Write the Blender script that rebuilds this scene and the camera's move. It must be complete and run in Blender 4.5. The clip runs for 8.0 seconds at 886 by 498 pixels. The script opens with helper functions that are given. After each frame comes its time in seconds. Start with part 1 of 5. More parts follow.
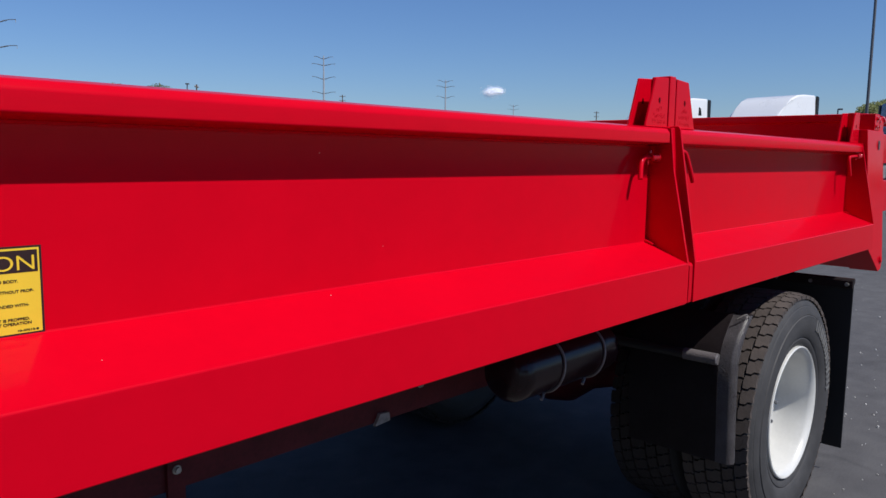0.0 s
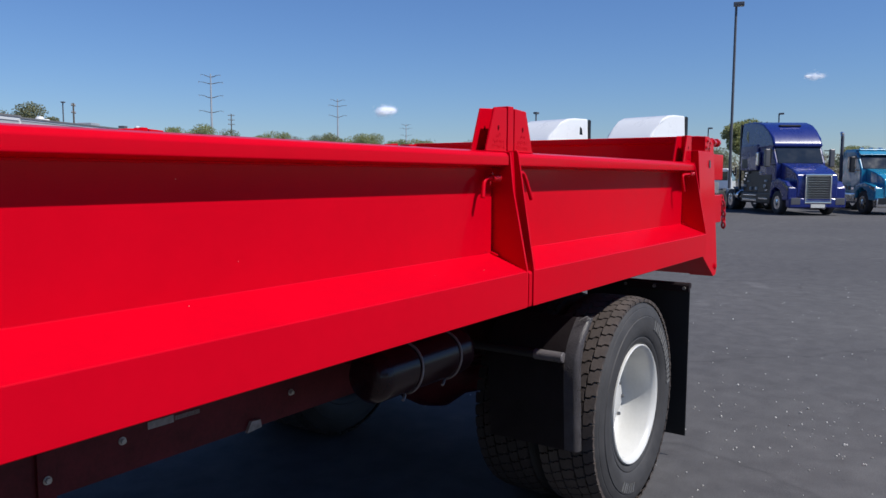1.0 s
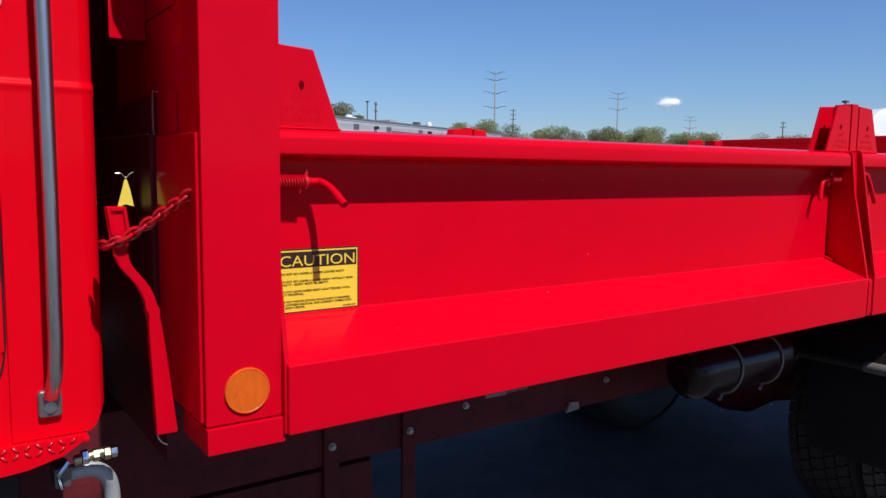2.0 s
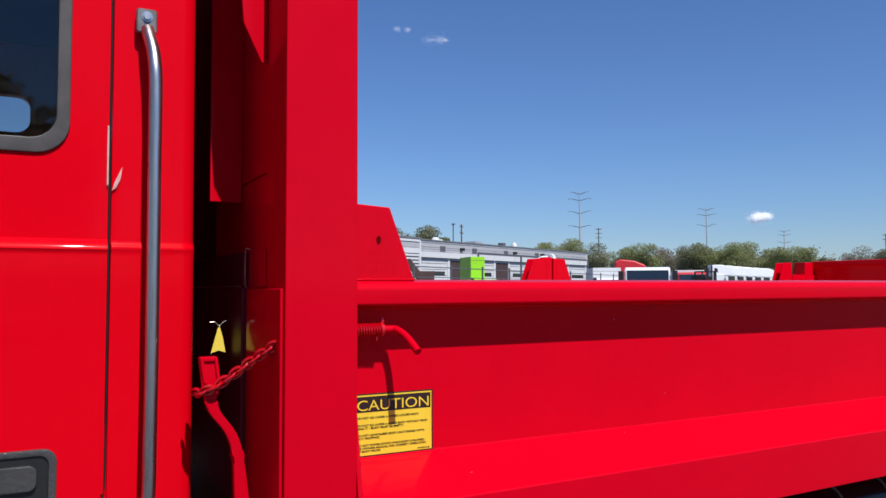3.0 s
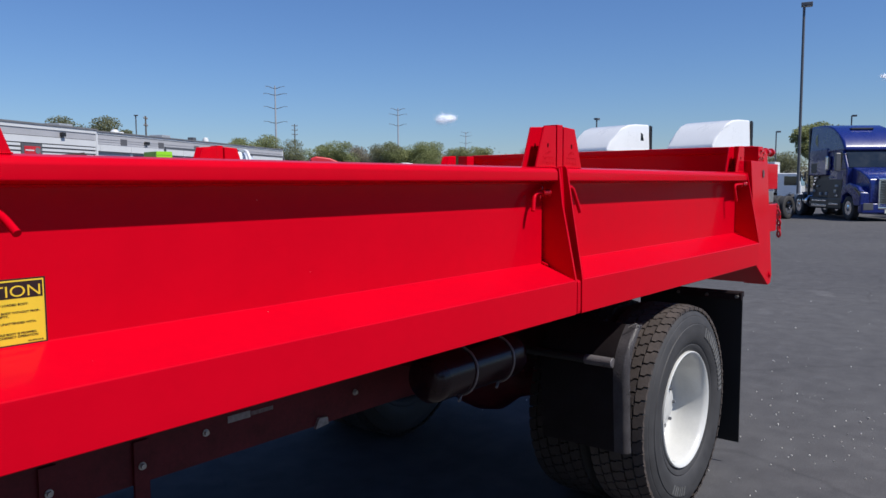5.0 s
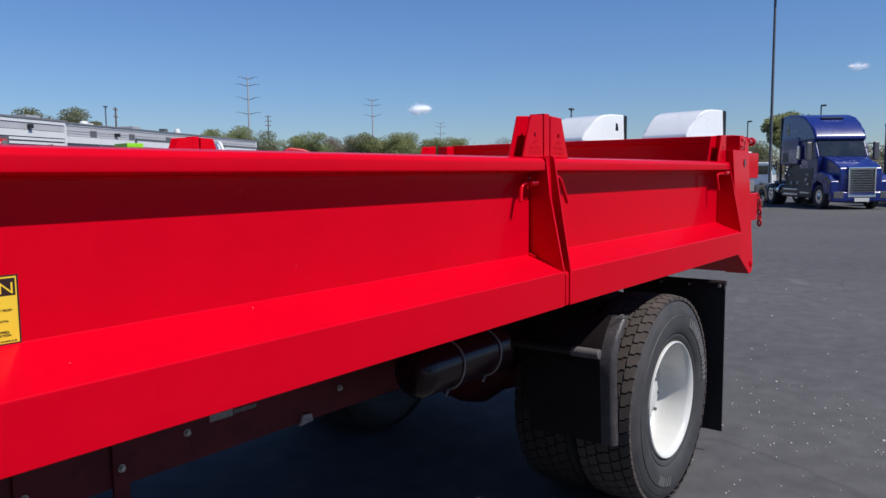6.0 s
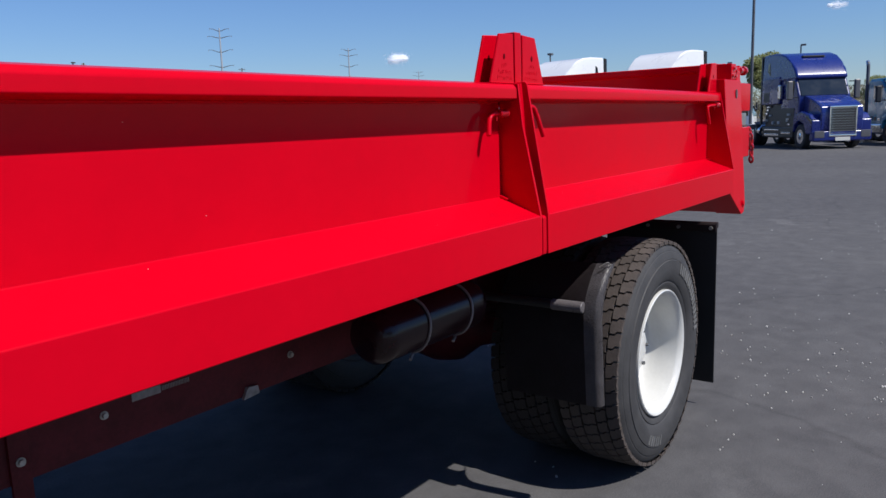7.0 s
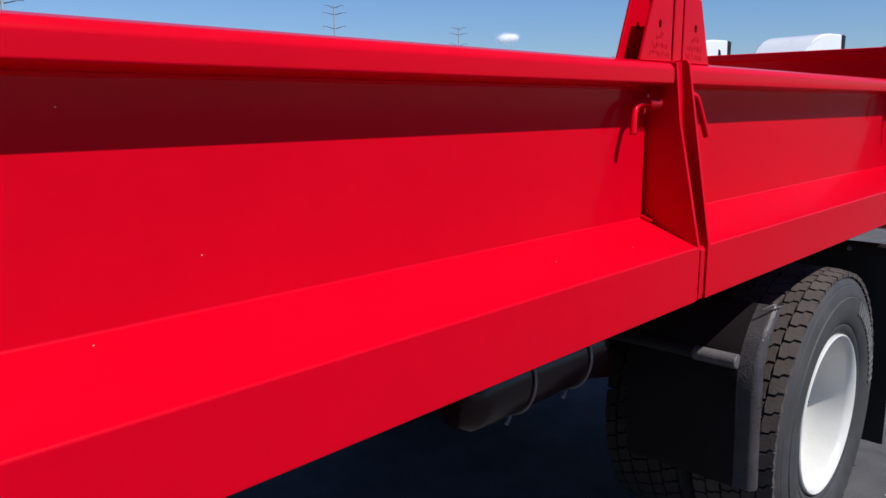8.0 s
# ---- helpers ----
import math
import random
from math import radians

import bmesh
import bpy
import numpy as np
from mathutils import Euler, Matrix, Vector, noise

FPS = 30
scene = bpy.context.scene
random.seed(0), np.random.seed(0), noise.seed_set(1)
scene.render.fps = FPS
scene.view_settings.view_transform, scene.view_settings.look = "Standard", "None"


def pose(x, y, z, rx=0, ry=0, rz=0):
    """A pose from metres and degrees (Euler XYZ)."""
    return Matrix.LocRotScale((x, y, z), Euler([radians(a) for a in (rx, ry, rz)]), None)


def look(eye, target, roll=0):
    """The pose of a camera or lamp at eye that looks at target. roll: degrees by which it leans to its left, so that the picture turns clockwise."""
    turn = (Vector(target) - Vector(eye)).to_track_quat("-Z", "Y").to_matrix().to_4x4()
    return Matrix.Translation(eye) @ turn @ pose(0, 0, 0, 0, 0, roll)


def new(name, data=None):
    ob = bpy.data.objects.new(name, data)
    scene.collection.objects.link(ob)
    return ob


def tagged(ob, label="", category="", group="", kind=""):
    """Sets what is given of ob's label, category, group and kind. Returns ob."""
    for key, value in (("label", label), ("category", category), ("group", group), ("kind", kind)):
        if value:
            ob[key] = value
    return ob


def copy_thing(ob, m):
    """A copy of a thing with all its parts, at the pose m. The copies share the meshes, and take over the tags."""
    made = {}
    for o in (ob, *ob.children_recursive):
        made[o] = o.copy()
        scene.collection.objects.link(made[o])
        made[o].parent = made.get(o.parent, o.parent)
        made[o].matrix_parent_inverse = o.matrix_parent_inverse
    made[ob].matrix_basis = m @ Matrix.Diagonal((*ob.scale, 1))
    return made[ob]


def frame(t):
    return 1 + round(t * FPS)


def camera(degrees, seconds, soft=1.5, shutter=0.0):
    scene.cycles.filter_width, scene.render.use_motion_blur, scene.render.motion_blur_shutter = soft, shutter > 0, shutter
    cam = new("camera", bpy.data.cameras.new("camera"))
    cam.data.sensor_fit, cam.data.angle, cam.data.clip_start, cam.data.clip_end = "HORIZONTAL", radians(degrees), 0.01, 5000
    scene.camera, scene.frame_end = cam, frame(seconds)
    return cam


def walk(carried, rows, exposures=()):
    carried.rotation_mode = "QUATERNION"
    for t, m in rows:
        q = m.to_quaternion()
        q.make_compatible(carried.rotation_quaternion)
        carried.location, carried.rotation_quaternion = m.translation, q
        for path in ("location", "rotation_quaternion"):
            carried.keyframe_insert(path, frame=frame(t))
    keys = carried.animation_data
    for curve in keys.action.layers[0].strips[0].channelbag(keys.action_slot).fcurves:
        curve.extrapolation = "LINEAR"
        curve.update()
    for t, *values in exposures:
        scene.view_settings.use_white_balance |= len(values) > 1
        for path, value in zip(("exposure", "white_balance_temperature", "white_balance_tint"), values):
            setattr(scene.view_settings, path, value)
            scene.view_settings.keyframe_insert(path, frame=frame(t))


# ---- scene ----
cam = camera(60.7, 8.0)
PATH = [
    (0, (-0.18, -1.009, 1.575), (1.2775, 0.3385, 1.333), 0.75),
    (0.2, (-0.167, -1.126, 1.574), (1.352, 0.153, 1.338), 0.1),
    (0.5, (-0.161, -1.245, 1.581), (1.439, -0.065, 1.363), -0.6),
    (0.7, (-0.185, -1.274, 1.592), (1.451, -0.142, 1.391), -0.4),
    (1, (-0.28, -1.246, 1.587), (1.353, -0.108, 1.396), 0.2),
    (1.2, (-0.363, -1.217, 1.591), (1.223, -0.016, 1.384), 0.7),
    (1.5, (-0.459, -1.181, 1.599), (0.983, 0.183, 1.357), 1.1),
    (1.7, (-0.497, -1.187, 1.6), (0.812, 0.304, 1.348), 1.1),
    (2, (-0.519, -1.232, 1.604), (0.61, 0.406, 1.391), 0.7),
    (2.2, (-0.526, -1.255, 1.622), (0.527, 0.439, 1.472), 0.6),
    (3.3, (-0.525, -1.307, 1.659), (0.41, 0.456, 1.791), -0.4),
    (3.5, (-0.496, -1.283, 1.628), (0.478, 0.464, 1.658), -0.3),
    (3.8, (-0.467, -1.282, 1.614), (0.625, 0.39, 1.504), 0.2),
    (4, (-0.452, -1.283, 1.617), (0.723, 0.329, 1.47), 0.4),
    (4.2, (-0.433, -1.307, 1.619), (0.831, 0.235, 1.458), 0.2),
    (4.5, (-0.43, -1.329, 1.617), (0.967, 0.093, 1.452), 0.3),
    (5, (-0.414, -1.371, 1.616), (1.126, -0.105, 1.444), -0.3),
    (5.2, (-0.407, -1.375, 1.619), (1.158, -0.143, 1.439), -0.5),
    (6.3, (-0.379, -1.259, 1.61), (1.206, -0.058, 1.395), -0.7),
    (6.5, (-0.348, -1.22, 1.595), (1.248, -0.041, 1.349), -1.0),
    (6.7, (-0.252, -1.168, 1.569), (1.351, -0.006, 1.287), -1.5),
    (7, (-0.067, -1.148, 1.556), (1.523, 0.021, 1.23), -2.0),
    (7.2, (0.054, -1.122, 1.571), (1.618, 0.077, 1.229), -2.3),
    (7.5, (0.198, -0.994, 1.552), (1.721, 0.251, 1.194), -1.6),
    (7.7, (0.294, -0.884, 1.551), (1.785, 0.398, 1.185), -0.9),
    (8, (0.406, -0.753, 1.578), (1.82, 0.612, 1.207), -0.3),
]
walk(cam, [(t, look(eye, target, roll)) for t, eye, target, roll in PATH],
     exposures=((0.0, 0.22), (0.5, 0.31), (1.5, 0.33), (2.0, 0.42), (2.8, 0.42), (3.5, 0.38), (4.5, 0.33), (5.2, 0.30), (6.5, 0.32), (7.0, 0.40), (7.5, 0.45), (8.0, 0.38)))

# ---- world, sun ----
SUN = Vector((0.042, -0.70, 1.0)).normalized()
world = bpy.data.worlds.new("world")
scene.world = world
world.use_nodes = True
wn = world.node_tree.nodes
sky = wn.new("ShaderNodeTexSky")
sky.sky_type = "NISHITA"
sky.sun_disc = False
sky.sun_elevation = math.asin(SUN.z)
sky.sun_rotation = math.pi - math.atan2(SUN.x, -SUN.y)
sky.altitude = 200
sky.air_density, sky.dust_density, sky.ozone_density = 1.25, 0.0, 6.5
wn["Background"].inputs["Strength"].default_value = 0.0565
clear = wn.new("ShaderNodeMix")
clear.data_type, clear.blend_type = "RGBA", "MULTIPLY"
clear.inputs[0].default_value = 1.0
clear.inputs[7].default_value = (0.88, 1.065, 1.44, 1)
world.node_tree.links.new(sky.outputs["Color"], clear.inputs[6])
world.node_tree.links.new(clear.outputs[2], wn["Background"].inputs["Color"])
sun_data = bpy.data.lights.new("sun", "SUN")
sun_data.energy, sun_data.angle, sun_data.color = 4.2, radians(0.53), (1.0, 0.96, 0.90)
sun = new("sun", sun_data)
sun.matrix_world = look(SUN * 60, (0, 0, 0))
scene.view_settings.exposure = 0.32


# ---- materials ----
def ramp(nodes, links, src, stops):
    r = nodes.new("ShaderNodeValToRGB")
    links.new(src, r.inputs["Fac"])
    for n, (at, c) in enumerate(stops):
        e = r.color_ramp.elements[n] if n < 2 else r.color_ramp.elements.new(at)
        e.position, e.color = at, (*c, 1) if len(c) == 3 else c
    return r.outputs["Color"]


def noise_node(nodes, links, scale, detail=4.0, rough=0.55, stretch=None):
    co = nodes.new("ShaderNodeTexCoord").outputs["Object"]
    if stretch:
        mp = nodes.new("ShaderNodeMapping")
        mp.inputs["Scale"].default_value = stretch
        links.new(co, mp.inputs["Vector"])
        co = mp.outputs["Vector"]
    n = nodes.new("ShaderNodeTexNoise")
    n.inputs["Scale"].default_value, n.inputs["Detail"].default_value = scale, detail
    n.inputs["Roughness"].default_value = rough
    links.new(co, n.inputs["Vector"])
    return n.outputs["Fac"]


def material(name, colour, rough=0.5, metal=0.0, vary=0.12, scale=6.0, bump=0.0, bump_scale=60.0, coat=0.0,
             rough_vary=0.1, stretch=None, spec=0.5, island=0.0, coat_rough=0.04, coat_ior=1.5, peel=0.0):
    """A surface with two scales of variation in colour, gloss and relief."""
    m = bpy.data.materials.new(name)
    m.use_nodes = True
    nodes, links = m.node_tree.nodes, m.node_tree.links
    b = nodes["Principled BSDF"]
    big, small = noise_node(nodes, links, scale, stretch=stretch), noise_node(nodes, links, scale * 11, 6, stretch=stretch)
    mix = nodes.new("ShaderNodeMath")
    mix.operation = "MULTIPLY_ADD"
    mix.inputs[1].default_value = 0.35
    links.new(small, mix.inputs[0])
    half = nodes.new("ShaderNodeMath")
    half.operation = "MULTIPLY"
    half.inputs[1].default_value = 0.65
    links.new(big, half.inputs[0])
    links.new(half.outputs[0], mix.inputs[2])
    dark = tuple(max(0, c * (1 - vary)) for c in colour)
    light = tuple(min(1, c * (1 + vary)) for c in colour)
    col = ramp(nodes, links, mix.outputs[0], [(0.3, dark), (0.7, light)])
    if island:
        geo = nodes.new("ShaderNodeNewGeometry")
        hsv = nodes.new("ShaderNodeHueSaturation")
        mr = nodes.new("ShaderNodeMapRange")
        mr.inputs["To Min"].default_value, mr.inputs["To Max"].default_value = 1 - island, 1 + island
        links.new(geo.outputs["Random Per Island"], mr.inputs["Value"])
        links.new(mr.outputs["Result"], hsv.inputs["Value"])
        links.new(col, hsv.inputs["Color"])
        col = hsv.outputs["Color"]
    links.new(col, b.inputs["Base Color"])
    mr = nodes.new("ShaderNodeMapRange")
    mr.inputs["From Min"].default_value, mr.inputs["From Max"].default_value = 0.3, 0.7
    mr.inputs["To Min"].default_value, mr.inputs["To Max"].default_value = max(0.02, rough - rough_vary / 2), min(1, rough + rough_vary / 2)
    links.new(mix.outputs[0], mr.inputs["Value"])
    links.new(mr.outputs["Result"], b.inputs["Roughness"])
    b.inputs["Metallic"].default_value = metal
    b.inputs["Specular IOR Level"].default_value = spec
    if coat:
        b.inputs["Coat Weight"].default_value, b.inputs["Coat Roughness"].default_value = coat, coat_rough
        b.inputs["Coat IOR"].default_value = coat_ior
    if peel:
        op = nodes.new("ShaderNodeBump")
        op.inputs["Strength"].default_value, op.inputs["Distance"].default_value = peel, 0.002
        links.new(noise_node(nodes, links, 14, 2, 0.4), op.inputs["Height"])
        links.new(op.outputs["Normal"], b.inputs["Coat Normal"])
    if bump:
        bp = nodes.new("ShaderNodeBump")
        bp.inputs["Strength"].default_value, bp.inputs["Distance"].default_value = bump, 0.004
        links.new(noise_node(nodes, links, bump_scale, 3, stretch=stretch), bp.inputs["Height"])
        links.new(bp.outputs["Normal"], b.inputs["Normal"])
    return m


def leaf_material(name, colour, vary=0.25, scale=0.9, island=0.4):
    """Something thin, lit from both sides."""
    m = material(name, colour, 0.6, vary=vary, scale=scale, island=island, spec=0.1)
    nodes, links = m.node_tree.nodes, m.node_tree.links
    b = nodes["Principled BSDF"]
    tr = nodes.new("ShaderNodeBsdfTranslucent")
    src = b.inputs["Base Color"].links[0].from_socket
    links.new(src, tr.inputs["Color"])
    add = nodes.new("ShaderNodeAddShader")
    links.new(b.outputs["BSDF"], add.inputs[0])
    links.new(tr.outputs["BSDF"], add.inputs[1])
    links.new(add.outputs[0], nodes["Material Output"].inputs["Surface"])
    return m


RED = material("red_paint", (0.55, 0.0003, 0.0112), 0.42, vary=0.06, scale=2.2, bump=0.05, bump_scale=30, coat=0.50, rough_vary=0.15, spec=0.02, coat_rough=0.09, coat_ior=1.22, peel=0.14)
# Dark red that paints the shade inside the bolt holes.
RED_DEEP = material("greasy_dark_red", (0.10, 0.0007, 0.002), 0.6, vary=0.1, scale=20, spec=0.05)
RED_SHINE = material("polished_red_paint", (0.50, 0.0007, 0.008), 0.25, vary=0.05, scale=8, coat=0.8, coat_rough=0.08)
# Reservoir colour, darkened for the shade of the gap behind the cab.
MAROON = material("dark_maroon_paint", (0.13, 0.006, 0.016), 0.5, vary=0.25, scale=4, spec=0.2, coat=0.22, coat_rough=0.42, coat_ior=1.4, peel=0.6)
RED_CAB = material("red_cab_paint", (0.64, 0.0004, 0.008), 0.38, vary=0.04, scale=1.5, bump=0.015, bump_scale=25, coat=0.4, spec=0.02, coat_rough=0.05, coat_ior=1.25, peel=0.06)
# Both chassis colours have red lens glare mixed in, CHASSIS the most.
BLACK = material("black_chassis_paint", (0.026, 0.016, 0.017), 0.5, vary=0.4, scale=8, bump=0.25, bump_scale=70, spec=0.2)
CHASSIS = material("dark_maroon_chassis_paint", (0.095, 0.012, 0.017), 0.5, vary=0.4, scale=8, bump=0.25, bump_scale=70, spec=0.2)
PLASTIC = material("black_plastic", (0.050, 0.049, 0.051), 0.38, vary=0.25, scale=9, bump=0.35, bump_scale=120)
# Splash guard plastic in two tones: SHEET darkened as shaded, GUARD paled as sunlit.
SHEET = material("black_plastic_sheet", (0.030, 0.024, 0.026), 0.42, vary=0.25, scale=9, bump=0.2, bump_scale=90, spec=0.25)
GUARD = material("scuffed_black_plastic", (0.115, 0.106, 0.112), 0.36, vary=0.35, scale=12, bump=0.5, bump_scale=150, rough_vary=0.3)
TANK = material("tank_gloss_black", (0.020, 0.006, 0.008), 0.22, vary=0.3, scale=9, spec=0.35)
STRAP = material("dull_strap_steel", (0.23, 0.20, 0.20), 0.45, metal=0.4, vary=0.35, scale=30)
DULL = material("dull_grey_steel", (0.17, 0.16, 0.16), 0.42, metal=0.7, vary=0.35, scale=30)
# Red of the cab's back, with the gap's shade put into it.
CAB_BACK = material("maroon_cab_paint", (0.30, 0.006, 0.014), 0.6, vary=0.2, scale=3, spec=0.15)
FLAP = material("rubber_flap", (0.012, 0.012, 0.013), 0.6, vary=0.3, scale=7, bump=0.15, bump_scale=50)
RUBBER = material("tyre_rubber", (0.040, 0.039, 0.041), 0.72, vary=0.35, scale=9, bump=0.2, bump_scale=90, rough_vary=0.25)
TREAD = material("tread_rubber", (0.060, 0.047, 0.042), 0.85, vary=0.4, scale=14, bump=0.4, bump_scale=110, rough_vary=0.2)
# Darker copy of TREAD: the inner tyres' shade is in the colour.
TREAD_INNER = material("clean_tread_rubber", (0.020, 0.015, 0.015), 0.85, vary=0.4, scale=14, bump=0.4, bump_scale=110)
LETTER = material("tyre_letter_grey", (0.115, 0.115, 0.115), 0.8, vary=0.4, scale=30)
WHITE = material("white_wheel_paint", (0.60, 0.60, 0.58), 0.40, vary=0.08, scale=7, coat=0.7, coat_rough=0.14, bump=0.04)
STEEL = material("brushed_steel", (0.55, 0.55, 0.56), 0.34, metal=1.0, vary=0.12, scale=12, stretch=(1, 1, 0.1), rough_vary=0.2)
CHROME = material("chrome", (0.75, 0.75, 0.77), 0.12, metal=1.0, vary=0.06, scale=8)
ZINC = material("zinc_bolt", (0.42, 0.41, 0.39), 0.45, metal=0.8, vary=0.3, scale=40)
BRASS = material("brass_fitting", (0.50, 0.42, 0.26), 0.35, metal=1.0, vary=0.2, scale=40)
YELLOW = material("decal_yellow", (0.74, 0.53, 0.035), 0.42, vary=0.05, scale=20)
DECAL_BLACK = material("decal_black", (0.024, 0.010, 0.009), 0.40, vary=0.2, scale=20)
TAG_YELLOW = material("tag_yellow", (0.78, 0.62, 0.08), 0.5, vary=0.12, scale=40)
PAPER = material("paper_label", (0.60, 0.60, 0.56), 0.6, vary=0.2, scale=60)
# A darker copy of PAPER for the frame's label and tag.
LABEL_GREY = material("grimy_label", (0.26, 0.24, 0.23), 0.7, vary=0.35, scale=60)
AMBER = material("amber_lens", (0.62, 0.095, 0.002), 0.30, vary=0.18, scale=60, coat=0.35, bump=0.3, bump_scale=260, stretch=(1, 1, 0.35))
WIRE = material("wire", (0.35, 0.33, 0.31), 0.4, metal=0.7, vary=0.2)
SEAL = material("rubber_seal", (0.014, 0.013, 0.013), 0.6, vary=0.2, scale=15, spec=0.2)
SEAL_GREY = material("weathered_window_seal", (0.055, 0.050, 0.050), 0.55, vary=0.3, scale=25)
CABIN = material("cab_lining", (0.018, 0.016, 0.016), 0.8, vary=0.3, scale=8)
BARE = material("scraped_primer", (0.62, 0.36, 0.34), 0.6, vary=0.3, scale=60)
STONE = material("loose_stone", (0.42, 0.41, 0.39), 0.8, vary=0.3, scale=60, island=0.35)
BLUE = material("blue_truck_paint", (0.006, 0.017, 0.150), 0.28, vary=0.08, scale=1.5, coat=0.4)
TEAL = material("teal_truck_paint", (0.008, 0.22, 0.38), 0.28, vary=0.08, scale=1.5, coat=1.0)
WHITE_TRUCK = material("white_truck_paint", (0.78, 0.79, 0.80), 0.3, vary=0.04, scale=1.2, coat=0.7)
DARK_TRIM = material("dark_trim", (0.016, 0.016, 0.018), 0.4, vary=0.25, scale=6)
SIDING = material("grey_siding", (0.40, 0.40, 0.42), 0.5, vary=0.10, scale=0.6, bump=0.05)
SIDING_DARK = material("dark_siding_gap", (0.095, 0.095, 0.105), 0.6, vary=0.15, scale=0.6)
WHITE_WALL = material("white_wall_paint", (0.62, 0.63, 0.64), 0.55, vary=0.06, scale=0.7)
BRICK_WALL = material("brown_bay", (0.060, 0.036, 0.036), 0.8, vary=0.3, scale=1.5)
ROOF_GREY = material("roof_grey", (0.16, 0.16, 0.17), 0.8, vary=0.15, scale=0.8)
SIGN_RED = material("sign_red", (0.55, 0.02, 0.03), 0.45, vary=0.08)
RUST = material("brown_machine_paint", (0.062, 0.030, 0.026), 0.6, vary=0.25, scale=3)
LIME = material("lime_green_paint", (0.28, 0.62, 0.02), 0.4, vary=0.08, scale=1.2)
GALV = material("galvanised_steel", (0.44, 0.46, 0.48), 0.55, metal=0.4, vary=0.12, scale=0.8)
POLE = material("dark_pole_paint", (0.095, 0.100, 0.112), 0.5, vary=0.2, scale=2)
WOOD_POLE = material("weathered_pole_wood", (0.10, 0.085, 0.07), 0.9, vary=0.25, scale=2, stretch=(1, 1, 0.1))
BARK = material("bark", (0.075, 0.055, 0.04), 0.9, vary=0.3, scale=4, bump=0.4, bump_scale=12)
LEAF = leaf_material("spring_leaves", (0.150, 0.162, 0.074), island=0.22)
LEAF_B = leaf_material("olive_leaves", (0.118, 0.122, 0.070), island=0.22)
BRUSH = leaf_material("budding_brush", (0.128, 0.116, 0.078), island=0.3)
TWIG = leaf_material("budding_twigs", (0.140, 0.126, 0.094), island=0.3)
CLOUD = leaf_material("cloud_white", (0.55, 0.555, 0.565), 0.02, 0.02, 0.0)


def glass(name, tint=(0.5, 0.55, 0.55), rough=0.02):
    m = bpy.data.materials.new(name)
    m.use_nodes = True
    b = m.node_tree.nodes["Principled BSDF"]
    b.inputs["Base Color"].default_value = (*tint, 1)
    b.inputs["Roughness"].default_value, b.inputs["Transmission Weight"].default_value, b.inputs["IOR"].default_value = rough, 1.0, 1.45
    return m


GLASS = glass("tinted_glass")
DARK_GLASS = material("dark_windscreen", (0.012, 0.016, 0.018), 0.06, vary=0.2, scale=2, coat=1.0)


def asphalt():
    m = bpy.data.materials.new("asphalt")
    m.use_nodes = True
    nodes, links = m.node_tree.nodes, m.node_tree.links
    b = nodes["Principled BSDF"]
    fine, mid, wide = noise_node(nodes, links, 160, 5, 0.7), noise_node(nodes, links, 5, 6, 0.6), noise_node(nodes, links, 0.16, 5, 0.6)
    c1 = ramp(nodes, links, fine, [(0.30, (0.065, 0.064, 0.067)), (0.62, (0.113, 0.111, 0.115)), (0.80, (0.216, 0.215, 0.214))])
    c2 = ramp(nodes, links, mid, [(0.3, (0.80, 0.80, 0.81)), (0.7, (1.12, 1.12, 1.12))])
    c3 = ramp(nodes, links, wide, [(0.3, (0.82, 0.82, 0.84)), (0.72, (1.15, 1.15, 1.13))])
    # faint sealed cracks
    vor = nodes.new("ShaderNodeTexVoronoi")
    vor.feature = "DISTANCE_TO_EDGE"
    vor.inputs["Scale"].default_value = 0.17
    co = nodes.new("ShaderNodeTexCoord")
    wob = nodes.new("ShaderNodeTexNoise")
    wob.inputs["Scale"].default_value = 1.3
    links.new(co.outputs["Object"], wob.inputs["Vector"])
    add = nodes.new("ShaderNodeVectorMath")
    add.operation = "MULTIPLY_ADD"
    add.inputs[1].default_value = (0.9, 0.9, 0)
    links.new(wob.outputs["Color"], add.inputs[0])
    links.new(co.outputs["Object"], add.inputs[2])
    links.new(add.outputs[0], vor.inputs["Vector"])
    crack = ramp(nodes, links, vor.outputs["Distance"], [(0.0008, (0.84, 0.84, 0.84)), (0.0035, (1, 1, 1))])
    # pale scuffs where the sealer has worn
    scuff = ramp(nodes, links, noise_node(nodes, links, 1.1, 9, 0.62), [(0.60, (1, 1, 1)), (0.67, (1.22, 1.22, 1.21)), (0.74, (1.45, 1.45, 1.43))])
    last = c1
    for c in (c2, c3, crack, scuff):
        mx = nodes.new("ShaderNodeMix")
        mx.data_type, mx.blend_type = "RGBA", "MULTIPLY"
        mx.inputs[0].default_value = 1.0
        links.new(last, mx.inputs[6])
        links.new(c, mx.inputs[7])
        last = mx.outputs[2]
    links.new(last, b.inputs["Base Color"])
    b.inputs["Roughness"].default_value = 0.85
    b.inputs["Specular IOR Level"].default_value = 0.12
    bp = nodes.new("ShaderNodeBump")
    bp.inputs["Strength"].default_value, bp.inputs["Distance"].default_value = 0.5, 0.006
    links.new(fine, bp.inputs["Height"])
    links.new(bp.outputs["Normal"], b.inputs["Normal"])
    return m


ASPHALT = asphalt()


